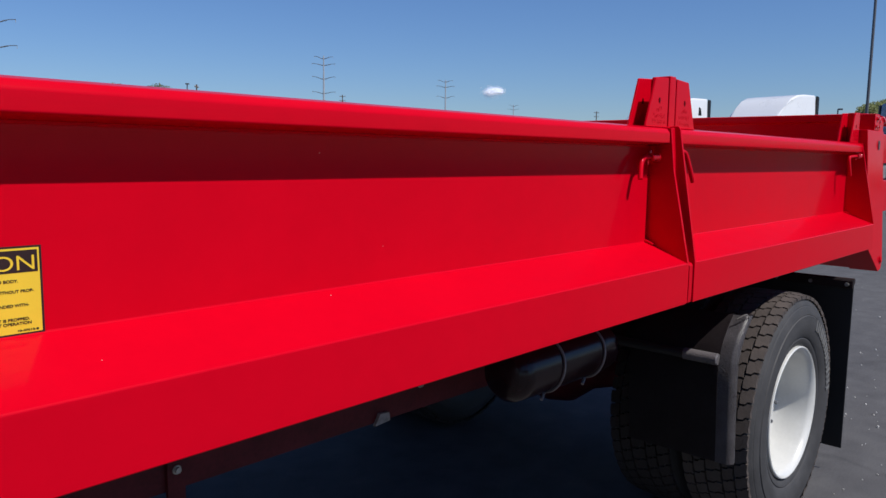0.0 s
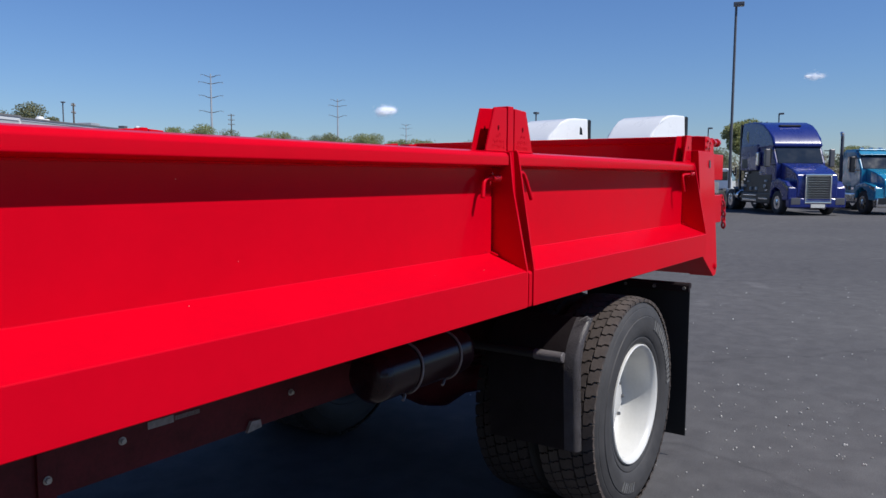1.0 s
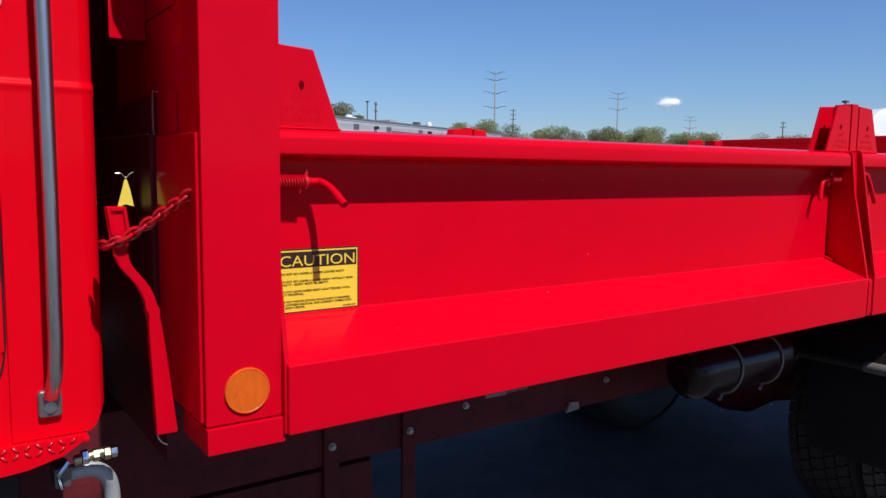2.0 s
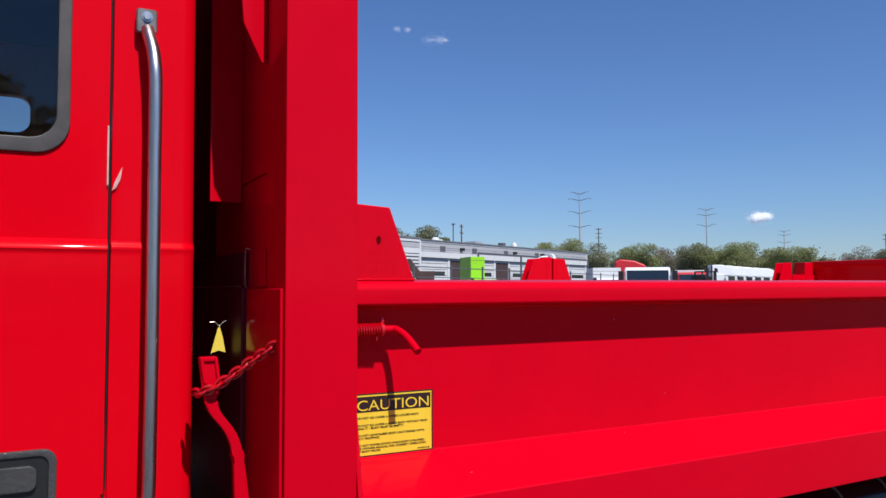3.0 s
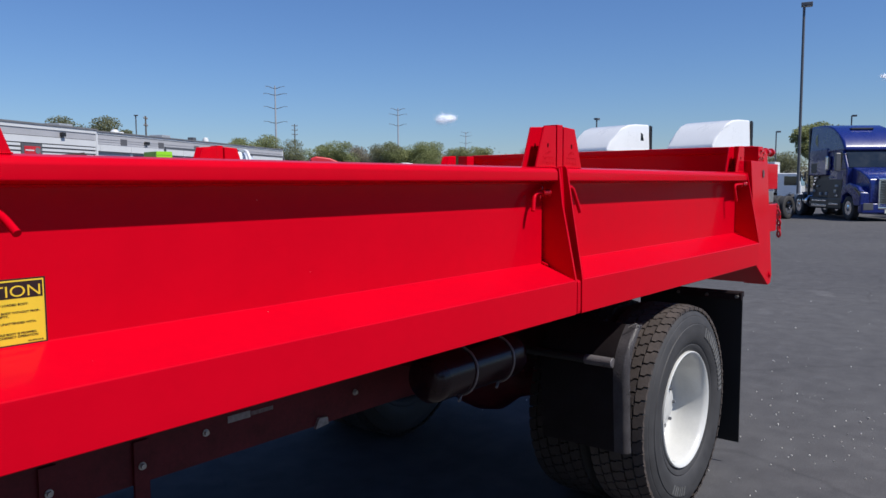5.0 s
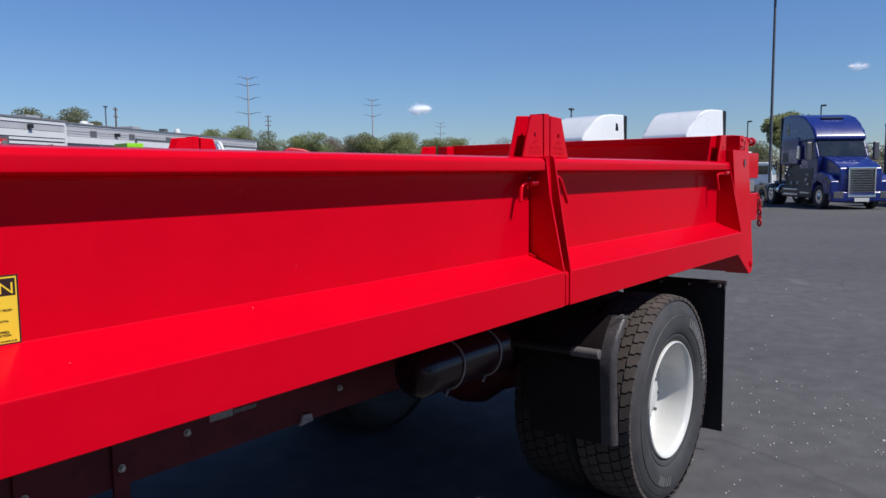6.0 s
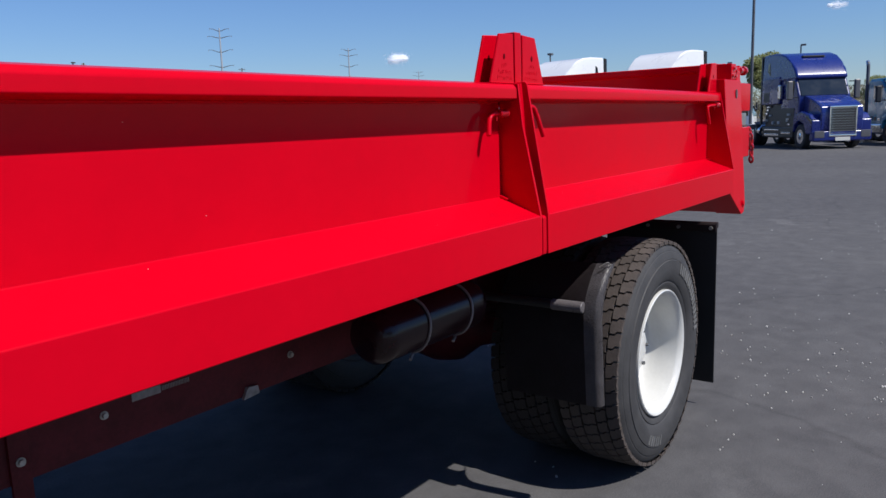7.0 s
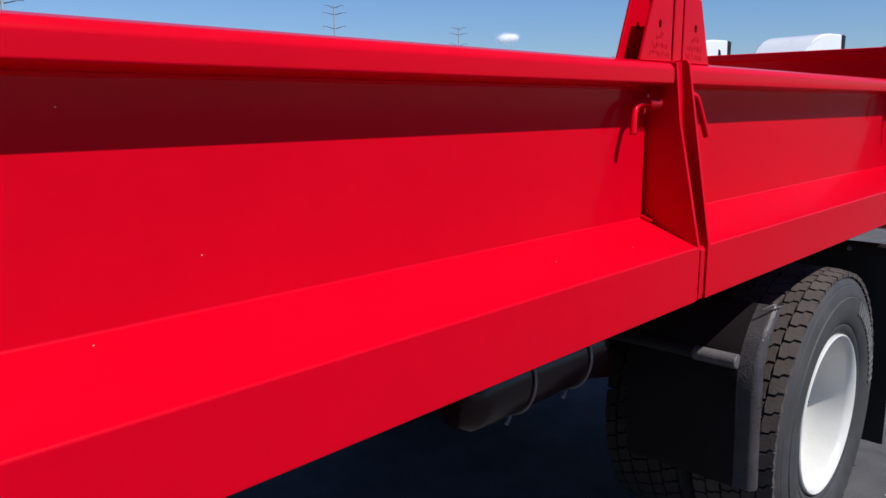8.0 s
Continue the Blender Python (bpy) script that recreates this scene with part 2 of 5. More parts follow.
# ---- mesh helpers ----
def box(bm, x0, x1, y0, y1, z0, z1):
    v = [bm.verts.new(p) for p in ((x0, y0, z0), (x1, y0, z0), (x1, y1, z0), (x0, y1, z0), (x0, y0, z1), (x1, y0, z1), (x1, y1, z1), (x0, y1, z1))]
    for f in ((0, 3, 2, 1), (4, 5, 6, 7), (0, 1, 5, 4), (1, 2, 6, 5), (2, 3, 7, 6), (3, 0, 4, 7)):
        bm.faces.new([v[i] for i in f])
    return v


def prism(bm, pts, axis, a, b):
    """A polygon pushed from a to b along an axis; its points are the two other coordinates in order."""
    put = {"x": lambda p, s: (s, p[0], p[1]), "y": lambda p, s: (p[0], s, p[1]), "z": lambda p, s: (p[0], p[1], s)}[axis]
    lo, hi = [bm.verts.new(put(p, a)) for p in pts], [bm.verts.new(put(p, b)) for p in pts]
    bm.faces.new(lo)
    bm.faces.new(hi[::-1])
    for i in range(len(pts)):
        j = (i + 1) % len(pts)
        bm.faces.new((lo[j], lo[i], hi[i], hi[j]))
    return lo + hi


def tube(bm, pts, r, n=10, closed=False):
    """A round bar along points; r is one radius or one for each point."""
    pts = [Vector(p) for p in pts]
    rs = r if isinstance(r, (list, tuple)) else [r] * len(pts)
    rings, side = [], None
    for i, p in enumerate(pts):
        a, c = pts[i - 1] if i or closed else p, pts[(i + 1) % len(pts)] if i < len(pts) - 1 or closed else p
        d = (c - a).normalized()
        if side is None:
            side = d.orthogonal().normalized()
        side = (side - d * side.dot(d)).normalized()
        up = d.cross(side)
        rings.append([bm.verts.new(p + rs[i] * (math.cos(2 * math.pi * k / n) * side + math.sin(2 * math.pi * k / n) * up)) for k in range(n)])
    for i in range(len(rings) - (0 if closed else 1)):
        a, b = rings[i], rings[(i + 1) % len(rings)]
        for k in range(n):
            bm.faces.new((a[k], a[(k + 1) % n], b[(k + 1) % n], b[k]))
    if not closed:
        bm.faces.new(rings[0][::-1])
        bm.faces.new(rings[-1])


def lathe(bm, prof, n=48, centre=(0, 0, 0), axis="y", closed=False):
    """Turns (radius, along) pairs about an axis through the centre."""
    cx, cy, cz = centre
    rings = []
    for r, s in prof:
        ring = []
        for k in range(n):
            c, d = r * math.cos(2 * math.pi * k / n), r * math.sin(2 * math.pi * k / n)
            ring.append(bm.verts.new({"y": (cx + c, cy + s, cz + d), "x": (cx + s, cy + c, cz + d), "z": (cx + c, cy + d, cz + s)}[axis]))
        rings.append(ring)
    m = len(rings)
    for i in range(m if closed else m - 1):
        a, b = rings[i], rings[(i + 1) % m]
        for k in range(n):
            bm.faces.new((a[k], a[(k + 1) % n], b[(k + 1) % n], b[k]))
    if not closed:
        for ring in (rings[0], rings[-1]):
            bm.faces.new(ring)


def soften(bm, w, seg=2, least=25):
    """Rounds the sharp edges."""
    bmesh.ops.recalc_face_normals(bm, faces=bm.faces)
    sharp = [e for e in bm.edges if len(e.link_faces) == 2 and e.calc_face_angle() > radians(least)]
    bmesh.ops.bevel(bm, geom=sharp, offset=w, segments=seg, affect="EDGES", clamp_overlap=True, profile=0.5)


def weigh(me, smooth=40):
    """Corner normals that follow the larger faces, so that broad faces stay flat beside rounded edges."""
    if len(me.polygons) > 3000 or smooth >= 90:
        return me
    least = math.cos(radians(smooth))
    at = [[] for _ in me.vertices]
    for p in me.polygons:
        n = p.normal.copy()
        for v in p.vertices:
            at[v].append((n, p.area))
    out = []
    for p in me.polygons:
        n0 = p.normal.copy()
        for v in p.vertices:
            s = Vector((0, 0, 0))
            for n, a in at[v]:
                if n.dot(n0) > least:
                    s += n * a
            out.append(s.normalized() if s.length > 1e-12 else n0)
    me.normals_split_custom_set(out)
    return me


def mesh_of(name, bm, mat, smooth=40):
    bmesh.ops.recalc_face_normals(bm, faces=bm.faces)
    for f in bm.faces:
        f.smooth = True
    for e in bm.edges:
        e.smooth = len(e.link_faces) == 2 and e.calc_face_angle() < radians(smooth)
    me = bpy.data.meshes.new(name)
    bm.to_mesh(me)
    bm.free()
    for mt in mat if isinstance(mat, (list, tuple)) else (mat,):
        me.materials.append(mt)
    return weigh(me, smooth)


def part(name, bm, mat, parent=None, label="", smooth=40):
    """One mesh object, under a thing or under a part."""
    ob = new(name, mesh_of(name, bm, mat, smooth))
    if parent is not None:
        ob.parent = parent
        ob.matrix_parent_inverse = Matrix.Identity(4)
    return tagged(ob, label)


def simple(name, mat, parent, shapes, soft=0.0, label="", seg=2):
    """A part made of boxes (six numbers each)."""
    bm = bmesh.new()
    for s in shapes:
        box(bm, *s)
    if soft:
        soften(bm, soft, seg)
    return part(name, bm, mat, parent, label)


def prism_part(name, mat, parent, pts, axis, a, b, soft=0.0, label="", seg=2):
    bm = bmesh.new()
    prism(bm, pts, axis, a, b)
    if soft:
        soften(bm, soft, seg)
    return part(name, bm, mat, parent, label)


def tube_part(name, mat, parent, pts, r, n=10, label=""):
    bm = bmesh.new()
    tube(bm, pts, r, n)
    return part(name, bm, mat, parent, label)


def smooth_line(pts, steps=6):
    """Catmull-Rom through the points."""
    pts = [Vector(p) for p in pts]
    out = []
    for i in range(len(pts) - 1):
        p0, p1, p2, p3 = pts[max(0, i - 1)], pts[i], pts[i + 1], pts[min(len(pts) - 1, i + 2)]
        for k in range(steps):
            t = k / steps
            out.append(0.5 * (2 * p1 + (p2 - p0) * t + (2 * p0 - 5 * p1 + 4 * p2 - p3) * t * t + (3 * p1 - p0 - 3 * p2 + p3) * t ** 3))
    return out + [pts[-1]]


def thing(name, label, category, group="", at=(0, 0, 0), turn=0.0):
    ob = new(name)
    ob.matrix_world = pose(*at, 0, 0, turn)
    return tagged(ob, label, category, group)


def text_part(name, words, size, mat, parent, at, width=None, depth=0.0003, bold=0.0):
    """Lettering that stands on a wall facing -y, its lower left corner at the place given."""
    cu = bpy.data.curves.new(name, "FONT")
    cu.body, cu.size, cu.extrude, cu.offset = words, size, depth, bold
    tmp = new(name + "_tmp", cu)
    dg = bpy.context.evaluated_depsgraph_get()
    me = bpy.data.meshes.new_from_object(tmp.evaluated_get(dg))
    bpy.data.objects.remove(tmp)
    me.name = name
    me.materials.clear()
    me.materials.append(mat)
    xs = [v.co.x for v in me.vertices]
    k = width / (max(xs) - min(xs)) if width else 1.0
    me.transform(Matrix.Translation(at) @ pose(0, 0, 0, 90) @ Matrix.Diagonal((k, 1, 1, 1)) @ Matrix.Translation((-min(xs), 0, 0)))
    ob = new(name, me)
    ob.parent = parent
    return ob


# ---- ground ----
def ground():
    bm = bmesh.new()
    rings = [0, 3, 8, 20, 50, 120, 300, 800, 2500, 4500]
    n = 48
    prev = None
    for r in rings:
        ring = [bm.verts.new((4 + r * math.cos(2 * math.pi * k / n), 4 + r * math.sin(2 * math.pi * k / n), 0)) for k in range(n)] if r else [bm.verts.new((4, 4, 0))]
        if prev:
            for k in range(n):
                q = (k + 1) % n
                bm.faces.new((prev[0], ring[k], ring[q]) if len(prev) == 1 else (prev[k], ring[k], ring[q], prev[q]))
        prev = ring
    return tagged(part("ground", bm, ASPHALT), "dark grey worn asphalt of an open truck lot", "ground", kind="structure")


ground()

# ---- the red dump truck ----
WIDE = 2.44
RAIL_Z = 1.675
truck = thing("dump_truck", "bright red dump truck with fold-down steel sides on black chassis", "truck")


def mirrored(ob, parent):
    """The same part on the truck's other side."""
    me = ob.data.copy()
    me.transform(Matrix.Translation((0, WIDE, 0)) @ Matrix.Diagonal((1, -1, 1, 1)))
    me.flip_normals()
    weigh(me)
    o = new(ob.name.split(".")[0], me)
    o.parent = parent
    for c in ob.children:
        mirrored(c, o)
    return o


def pocket(parent, x_post, way):
    """A board pocket welded on the rail: two tapered plates with a web between; way is +1 when it leans to the rear."""
    plate = [(x_post, RAIL_Z - 0.001), (x_post + way * 0.138, RAIL_Z - 0.001), (x_post + way * 0.083, 1.822), (x_post, 1.827)]
    ob = prism_part("stake_pocket", RED, parent, plate, "y", 0.104, 0.112, 0.0018, seg=1)
    far = prism_part("pocket_plate", RED, ob, [(x + (0.006 if way < 0 and k in (0, 3) else 0), z) for k, (x, z) in enumerate(plate)], "y", 0.160, 0.168, 0.0018, seg=1)
    simple("pocket_web", RED, ob, [(*sorted((x_post, x_post + way * 0.008)), 0.1135, 0.1585, RAIL_Z - 0.002, 1.828)], 0.0018, seg=1)
    # The holes are solid plugs, dark only by colour.
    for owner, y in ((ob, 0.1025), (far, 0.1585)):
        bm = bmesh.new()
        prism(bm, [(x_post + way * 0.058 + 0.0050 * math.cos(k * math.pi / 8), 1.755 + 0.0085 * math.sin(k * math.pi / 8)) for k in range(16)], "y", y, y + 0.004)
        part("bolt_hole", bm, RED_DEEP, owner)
    # cast markings, worn past reading
    bm = bmesh.new()
    rng = random.Random(5 + int(x_post * 10))
    for z, n in ((1.729, 4), (1.709, 8), (1.690, 9)):
        for k in range(n):
            x = x_post + way * (0.016 + 0.0100 * (k + (9 - n) / 2))
            for _ in range(3):
                dx, dz = rng.uniform(-0.0030, 0.0030), rng.uniform(-0.0045, 0.0045)
                w, h = (0.0034, 0.0012) if rng.random() < 0.5 else (0.0012, 0.0044)
                box(bm, x + dx - w / 2, x + dx + w / 2, 0.1033, 0.1046, z + dz - h, z + dz + h)
    part("raised_marking", bm, RED, ob)
    # weld along the foot
    bm = bmesh.new()
    for k in range(26):
        bmesh.ops.create_icosphere(bm, subdivisions=1, radius=0.0030 * rng.uniform(0.8, 1.2), matrix=Matrix.Translation((x_post + way * (0.003 + 0.0053 * k), 0.1038, RAIL_Z + 0.0002)) @ Matrix.Diagonal((1.6, 0.9, 0.8, 1)))
    part("weld_bead", bm, RED, ob, smooth=80)
    return ob


def spring_and_pin(parent, pts, spring=None, r=0.0078):
    pin = tube_part("latch_pin", RED, parent, smooth_line(pts, 5), r, 12)
    if spring:
        x0, x1, y, z, turns = spring
        bm = bmesh.new()
        n = turns * 10
        tube(bm, [(x0 + (x1 - x0) * k / n, y + 0.0120 * math.cos(k * 2 * math.pi / 10), z + 0.0120 * math.sin(k * 2 * math.pi / 10)) for k in range(n + 1)], 0.0021, 6)
        part("spring", bm, RED_SHINE, pin)
        bm = bmesh.new()
        lathe(bm, [(0.007, -0.0025), (0.0135, -0.0025), (0.0135, 0.0025), (0.007, 0.0025)], 18, (x0, y, z), "x")
        part("collar", bm, RED_SHINE, pin)
        bm = bmesh.new()
        lathe(bm, [(0.007, -0.003), (0.0142, -0.003), (0.0142, 0.003), (0.007, 0.003)], 18, (x1, y, z), "x")
        part("collar", bm, RED_SHINE, pin)
        bm = bmesh.new()
        lathe(bm, [(0.0045, 0), (0.0050, 0.004), (0.003, 0.010), (0.001, 0.011)], 10, (x1 + 0.002, y, z + 0.0135), "z")
        part("grease_nipple", bm, RED_SHINE, pin)
        tube_part("cotter_pin", RED_SHINE, pin, [(x1 - 0.010, y, z - 0.009), (x1 - 0.010, y, z - 0.022)], [0.0035, 0.0022], 8)
    return pin


side_parts = []


def side_section(x0, x1, sag=0.0, flare=0.0):
    """One run of side panel and rail; sag: how far the lip hangs lower and wider at its front end; flare: how far the rear end leans back inwards."""
    bm = bmesh.new()
    for v in prism(bm, [(0.147, 1.63), (0.147, 1.314), (0.0, 1.26), (0.0, 1.132), (0.05, 1.132), (0.05, 1.20), (0.20, 1.25), (0.20, 1.63)], "x", x0, x1):
        if v.co.x == x0 and v.co.y < 0.02:
            v.co.z -= sag
            v.co.y -= 0.4 * sag
        if v.co.x == x1:
            v.co.x += flare * max(0.0, v.co.y) / 0.147
    soften(bm, 0.0038, 3)
    panel = part("side_panel", bm, RED, truck)
    rail = prism_part("top_rail", RED, truck, [(0.205, 1.634), (0.205, RAIL_Z - 0.004), (0.112, RAIL_Z), (0.088, 1.669), (0.0785, 1.657), (0.0785, 1.6245), (0.149, 1.617)], "x", x0, x1, 0.004, seg=3)
    # thin seam of weld under the rail, where it meets the panel
    bm = bmesh.new()
    tube(bm, [(x0 + 0.01, 0.146, 1.6165), (x1 - 0.01, 0.146, 1.6165)], 0.004, 6)
    side_parts.extend((panel, rail, part("weld_seam", bm, RED, truck)))


side_section(0.000, 2.020, 0.008, 0.011)
side_section(2.070, 4.170)
for x0, x1, pl in ((2.020, 2.032, [(0.198, 1.672), (0.080, 1.672), (0.064, 1.540), (0.002, 1.262), (0.002, 1.134), (0.198, 1.134)]),
                   (2.062, 2.072, [(0.198, 1.676), (0.074, 1.679), (0.067, 1.668), (-0.003, 1.262), (-0.003, 1.134), (0.198, 1.134)]),
                   (4.170, 4.182, [(0.198, 1.672), (0.082, 1.672), (0.001, 1.262), (0.001, 1.134), (0.198, 1.134)]),
                   (-0.004, 0.006, [(0.198, 1.672), (0.090, 1.672), (0.006, 1.254), (0.006, 1.126), (0.198, 1.126)])):
    bm = bmesh.new()
    for v in prism(bm, pl, "x", x0, x1):
        if x0 == 2.020:
            v.co.x += 0.011 * v.co.y / 0.147
    soften(bm, 0.0022, 2)
    side_parts.append(part("end_plate", bm, RED, truck))
post = prism_part("middle_post", RED, truck, [(0.19, 1.6745), (0.084, 1.6745), (0.078, 1.60), (0.058, 1.268), (0.19, 1.268)], "x", 2.046, 2.061, 0.002)
side_parts.append(post)
# foot of the post, flush with the lips of both sections
bm = bmesh.new()
prism(bm, [(0.19, 1.134), (0.003, 1.134), (0.001, 1.150), (0.001, 1.250), (0.006, 1.258), (0.06, 1.266), (0.19, 1.266)], "x", 2.0355, 2.0595)
soften(bm, 0.002, 2)
side_parts.append(part("post_foot", bm, RED, truck))
side_parts.append(simple("post_head", RED, truck, [(2.053, 2.094, 0.1035, 0.166, 1.660, 1.833)], 0.003))
for xp, way in ((0.018, 1), (2.046, -1), (2.101, 1), (4.175, -1)):
    side_parts.append(pocket(truck, xp, way))
# spring-loaded latch pins
side_parts.append(spring_and_pin(truck, [(-0.02, 0.107, 1.575), (0.098, 0.107, 1.575), (0.114, 0.098, 1.573), (0.124, 0.074, 1.560), (0.131, 0.036, 1.533)], (0.010, 0.083, 0.107, 1.575, 13)))
side_parts.append(spring_and_pin(truck, [(2.03, 0.119, 1.581), (1.955, 0.119, 1.582), (1.928, 0.118, 1.576), (1.912, 0.115, 1.556), (1.897, 0.108, 1.516)], (2.018, 1.972, 0.119, 1.581, 7)))
side_parts.append(spring_and_pin(truck, [(2.066, 0.068, 1.60), (2.096, 0.066, 1.598), (2.112, 0.062, 1.575), (2.142, 0.054, 1.505)]))
side_parts.append(spring_and_pin(truck, [(4.18, 0.090, 1.605), (4.02, 0.090, 1.602), (3.985, 0.090, 1.590), (3.985, 0.087, 1.555), (4.00, 0.084, 1.507)], (4.168, 4.11, 0.090, 1.605, 9)))
# weld beads at the corners of the sheds
for x in (2.018, 4.168):
    bm = bmesh.new()
    for k in range(6):
        bmesh.ops.create_icosphere(bm, subdivisions=1, radius=0.006, matrix=Matrix.Translation((x - 0.002, 0.143 - 0.004 * k, 1.318 - 0.0016 * k)) @ Matrix.Diagonal((0.7, 1.3, 0.8, 1)))
    side_parts.append(part("weld_bead", bm, RED, truck))
for ob in side_parts:
    mirrored(ob, truck)

# small chips and dried drops on the paint
bm = bmesh.new()
rng = random.Random(21)
for _ in range(16):
    x, u = rng.uniform(0.25, 4.1), rng.uniform(0.08, 0.92)
    if abs(x - 2.07) < 0.1:
        continue
    if rng.random() < 0.6:
        at = (x, 0.147 * u, 1.26 + 0.054 * u)
    else:
        at = (x, 0.147, rng.uniform(1.33, 1.60)) if rng.random() < 0.5 else (x, 0.0, rng.uniform(1.14, 1.25))
    r = rng.uniform(0.0007, 0.0014)
    bmesh.ops.create_icosphere(bm, subdivisions=1, radius=r, matrix=Matrix.Translation(at) @ Matrix.Diagonal((1.2, 0.5, 0.7, 1)))
tagged(part("paint_chip", bm, BARE, truck), kind="stuff")

# caution decal
decal = simple("caution_decal", DECAL_BLACK, truck, [(0.038, 0.2195, 0.1462, 0.1478, 1.3145, 1.4425)], label="yellow and black caution decal with printed warnings")
simple("decal_field", YELLOW, decal, [(0.0415, 0.2160, 0.1458, 0.1464, 1.3180, 1.4395)])
simple("decal_header", DECAL_BLACK, decal, [(0.0435, 0.2135, 0.1454, 0.1460, 1.405, 1.4365)])
text_part("headline", "CAUTION", 0.030, YELLOW, decal, (0.047, 0.1452, 1.4085), 0.162, bold=-0.0001)
for words, z, w in (("DO NOT GO UNDER A RAISED LOADED BODY.", 1.3925, 0.140), ("DO NOT GO UNDER A RAISED BODY WITHOUT PROP-", 1.3775, 0.160),
                    ("PING IT - BODY MUST BE EMPTY.", 1.3715, 0.104), ("DO NOT LEAVE RAISED BODY UNATTENDED WITH-", 1.3575, 0.153),
                    ("OUT PROPPING.", 1.3515, 0.050), ("DO NOT POWER DOWN WHILE BODY IS PROPPED.", 1.3375, 0.153),
                    ("SEE OWNERS MANUAL FOR CORRECT OPERATION", 1.3315, 0.155), ("OF BODY PROPS.", 1.3255, 0.052), ("10-47613-B", 1.3215, 0.028)):
    text_part("warning_line", words, 0.0058 if w > 0.03 else 0.004, DECAL_BLACK, decal, (0.183 if w < 0.03 else 0.0465, 0.1455, z - 0.001), w, bold=0.00012)

# front corner post, headboard and gussets
front_post = prism_part("front_post", RED, truck, [(-0.140, 0.020), (-0.001, 0.020), (-0.001, 0.150), (-0.140, 0.150)], "z", 1.158, 2.80, 0.004, seg=2)
base = simple("post_base", RED, truck, [(-0.140, 0.001, 0.014, 0.16, 1.110, 1.156)], 0.002)
mirrored(front_post, truck)
mirrored(base, truck)
bm = bmesh.new()
lathe(bm, [(0.0405, 0.020), (0.0405, 0.0165), (0.0395, 0.0150), (0.0374, 0.0150), (0.0368, 0.0156)], 40, (-0.068, 0, 1.214))
lamp = part("marker_light", bm, AMBER, truck, "round amber side marker reflector")
simple("headboard", RED, truck, [(-0.075, -0.012, 0.15, WIDE - 0.15, 1.20, 2.72)], 0.003)
for y0, y1 in ((0.15, 0.745), (WIDE - 0.745, WIDE - 0.15)):
    simple("headboard_pillar", RED, truck, [(-0.139, -0.075, y0, y1, 1.885, 2.78)], 0.004)
    simple("headboard_pillar", RED, truck, [(-0.137, -0.075, y0, y1 - 0.10, 1.20, 1.884)], 0.004)
# Added wall at the gap's far side, to stop light and see-through.
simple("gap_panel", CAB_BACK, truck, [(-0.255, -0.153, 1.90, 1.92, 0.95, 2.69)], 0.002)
# Made-up dark sill, placed to plug the camera's view under the headboard.
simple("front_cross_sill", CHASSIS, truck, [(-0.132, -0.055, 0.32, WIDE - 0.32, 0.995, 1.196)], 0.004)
# Added dark sheet that gives the headboard its shade and hides sky reflection.
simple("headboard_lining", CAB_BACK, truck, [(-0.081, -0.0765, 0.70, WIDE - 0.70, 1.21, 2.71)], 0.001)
simple("reservoir", MAROON, truck, [(-0.152, -0.138, 0.30, WIDE - 0.30, 1.20, 1.662), (-0.148, -0.138, 0.30, WIDE - 0.30, 1.664, 1.735)], 0.003, label="hydraulic reservoir in maroon darkened for the gap's shade", seg=3)
for y0 in (0.028, WIDE - 0.278):
    simple("post_doubler", RED, truck, [(-0.147, -0.1405, y0, y0 + 0.25, 1.165, 1.658)], 0.003)
for y in (0.36, WIDE - 0.368):
    prism_part("headboard_rib", RED, truck, [(-0.207, 1.846), (-0.1395, 1.846), (-0.1395, 2.72), (-0.207, 2.72)], "y", y, y + 0.008, 0.001)
# Bright steel line in place of the glint on the painted edge.
tube_part("reservoir_seam", STEEL, truck, [(-0.1525, 0.31, 1.6630), (-0.1525, 1.20, 1.6630)], 0.0016, 6)
simple("hose_clip", RED, truck, [(-0.1435, -0.1395, 0.146, 0.192, 1.664, 1.733)], 0.001)
tube_part("reservoir_wire", WIRE, truck, smooth_line([(-0.145, 0.255, 1.738), (-0.150, 0.262, 1.740), (-0.152, 0.268, 1.735), (-0.152, 0.268, 1.668), (-0.150, 0.262, 1.662)]), 0.0012, 5)
for y in (0.152, WIDE - 0.160):
    prism_part("shield_gusset", RED, truck, [(-0.1395, 2.100), (-0.1395, 2.758), (-0.212, 2.758), (-0.212, 2.50), (-0.187, 2.175), (-0.151, 2.100)], "y", y, y + 0.008, 0.001)

# Unseen shield and rim, guessed from the gussets, widened to block sky light.
simple("cab_shield", RED, truck, [(-1.15, -0.141, 0.03, WIDE - 0.03, 2.76, 2.79)], 0.004)
simple("shield_rim", RED, truck, [(-1.17, -1.152, 0.03, WIDE - 0.03, 2.70, 2.84)], 0.004)

# bed floor, sills, tailgate and rear posts
simple("bed_floor", RED, truck, [(-0.01, 4.42, 0.19, WIDE - 0.19, 1.176, 1.20)])
simple("bed_underside", RED, truck, [(-0.01, 4.42, 0.051, WIDE - 0.051, 1.16, 1.174)])
for k in range(9):
    simple("floor_bolster", CHASSIS, truck, [(0.12 + 0.48 * k, 0.20 + 0.48 * k, 0.40, WIDE - 0.40, 1.075, 1.16)], 0.004)
for y in (0.80, WIDE - 0.90):
    simple("body_sill", CHASSIS, truck, [(-0.05, 4.25, y, y + 0.10, 0.99, 1.06)], 0.004)
simple("tailgate", RED, truck, [(4.44, 4.47, 0.15, WIDE - 0.15, 1.14, 1.80)], 0.003)
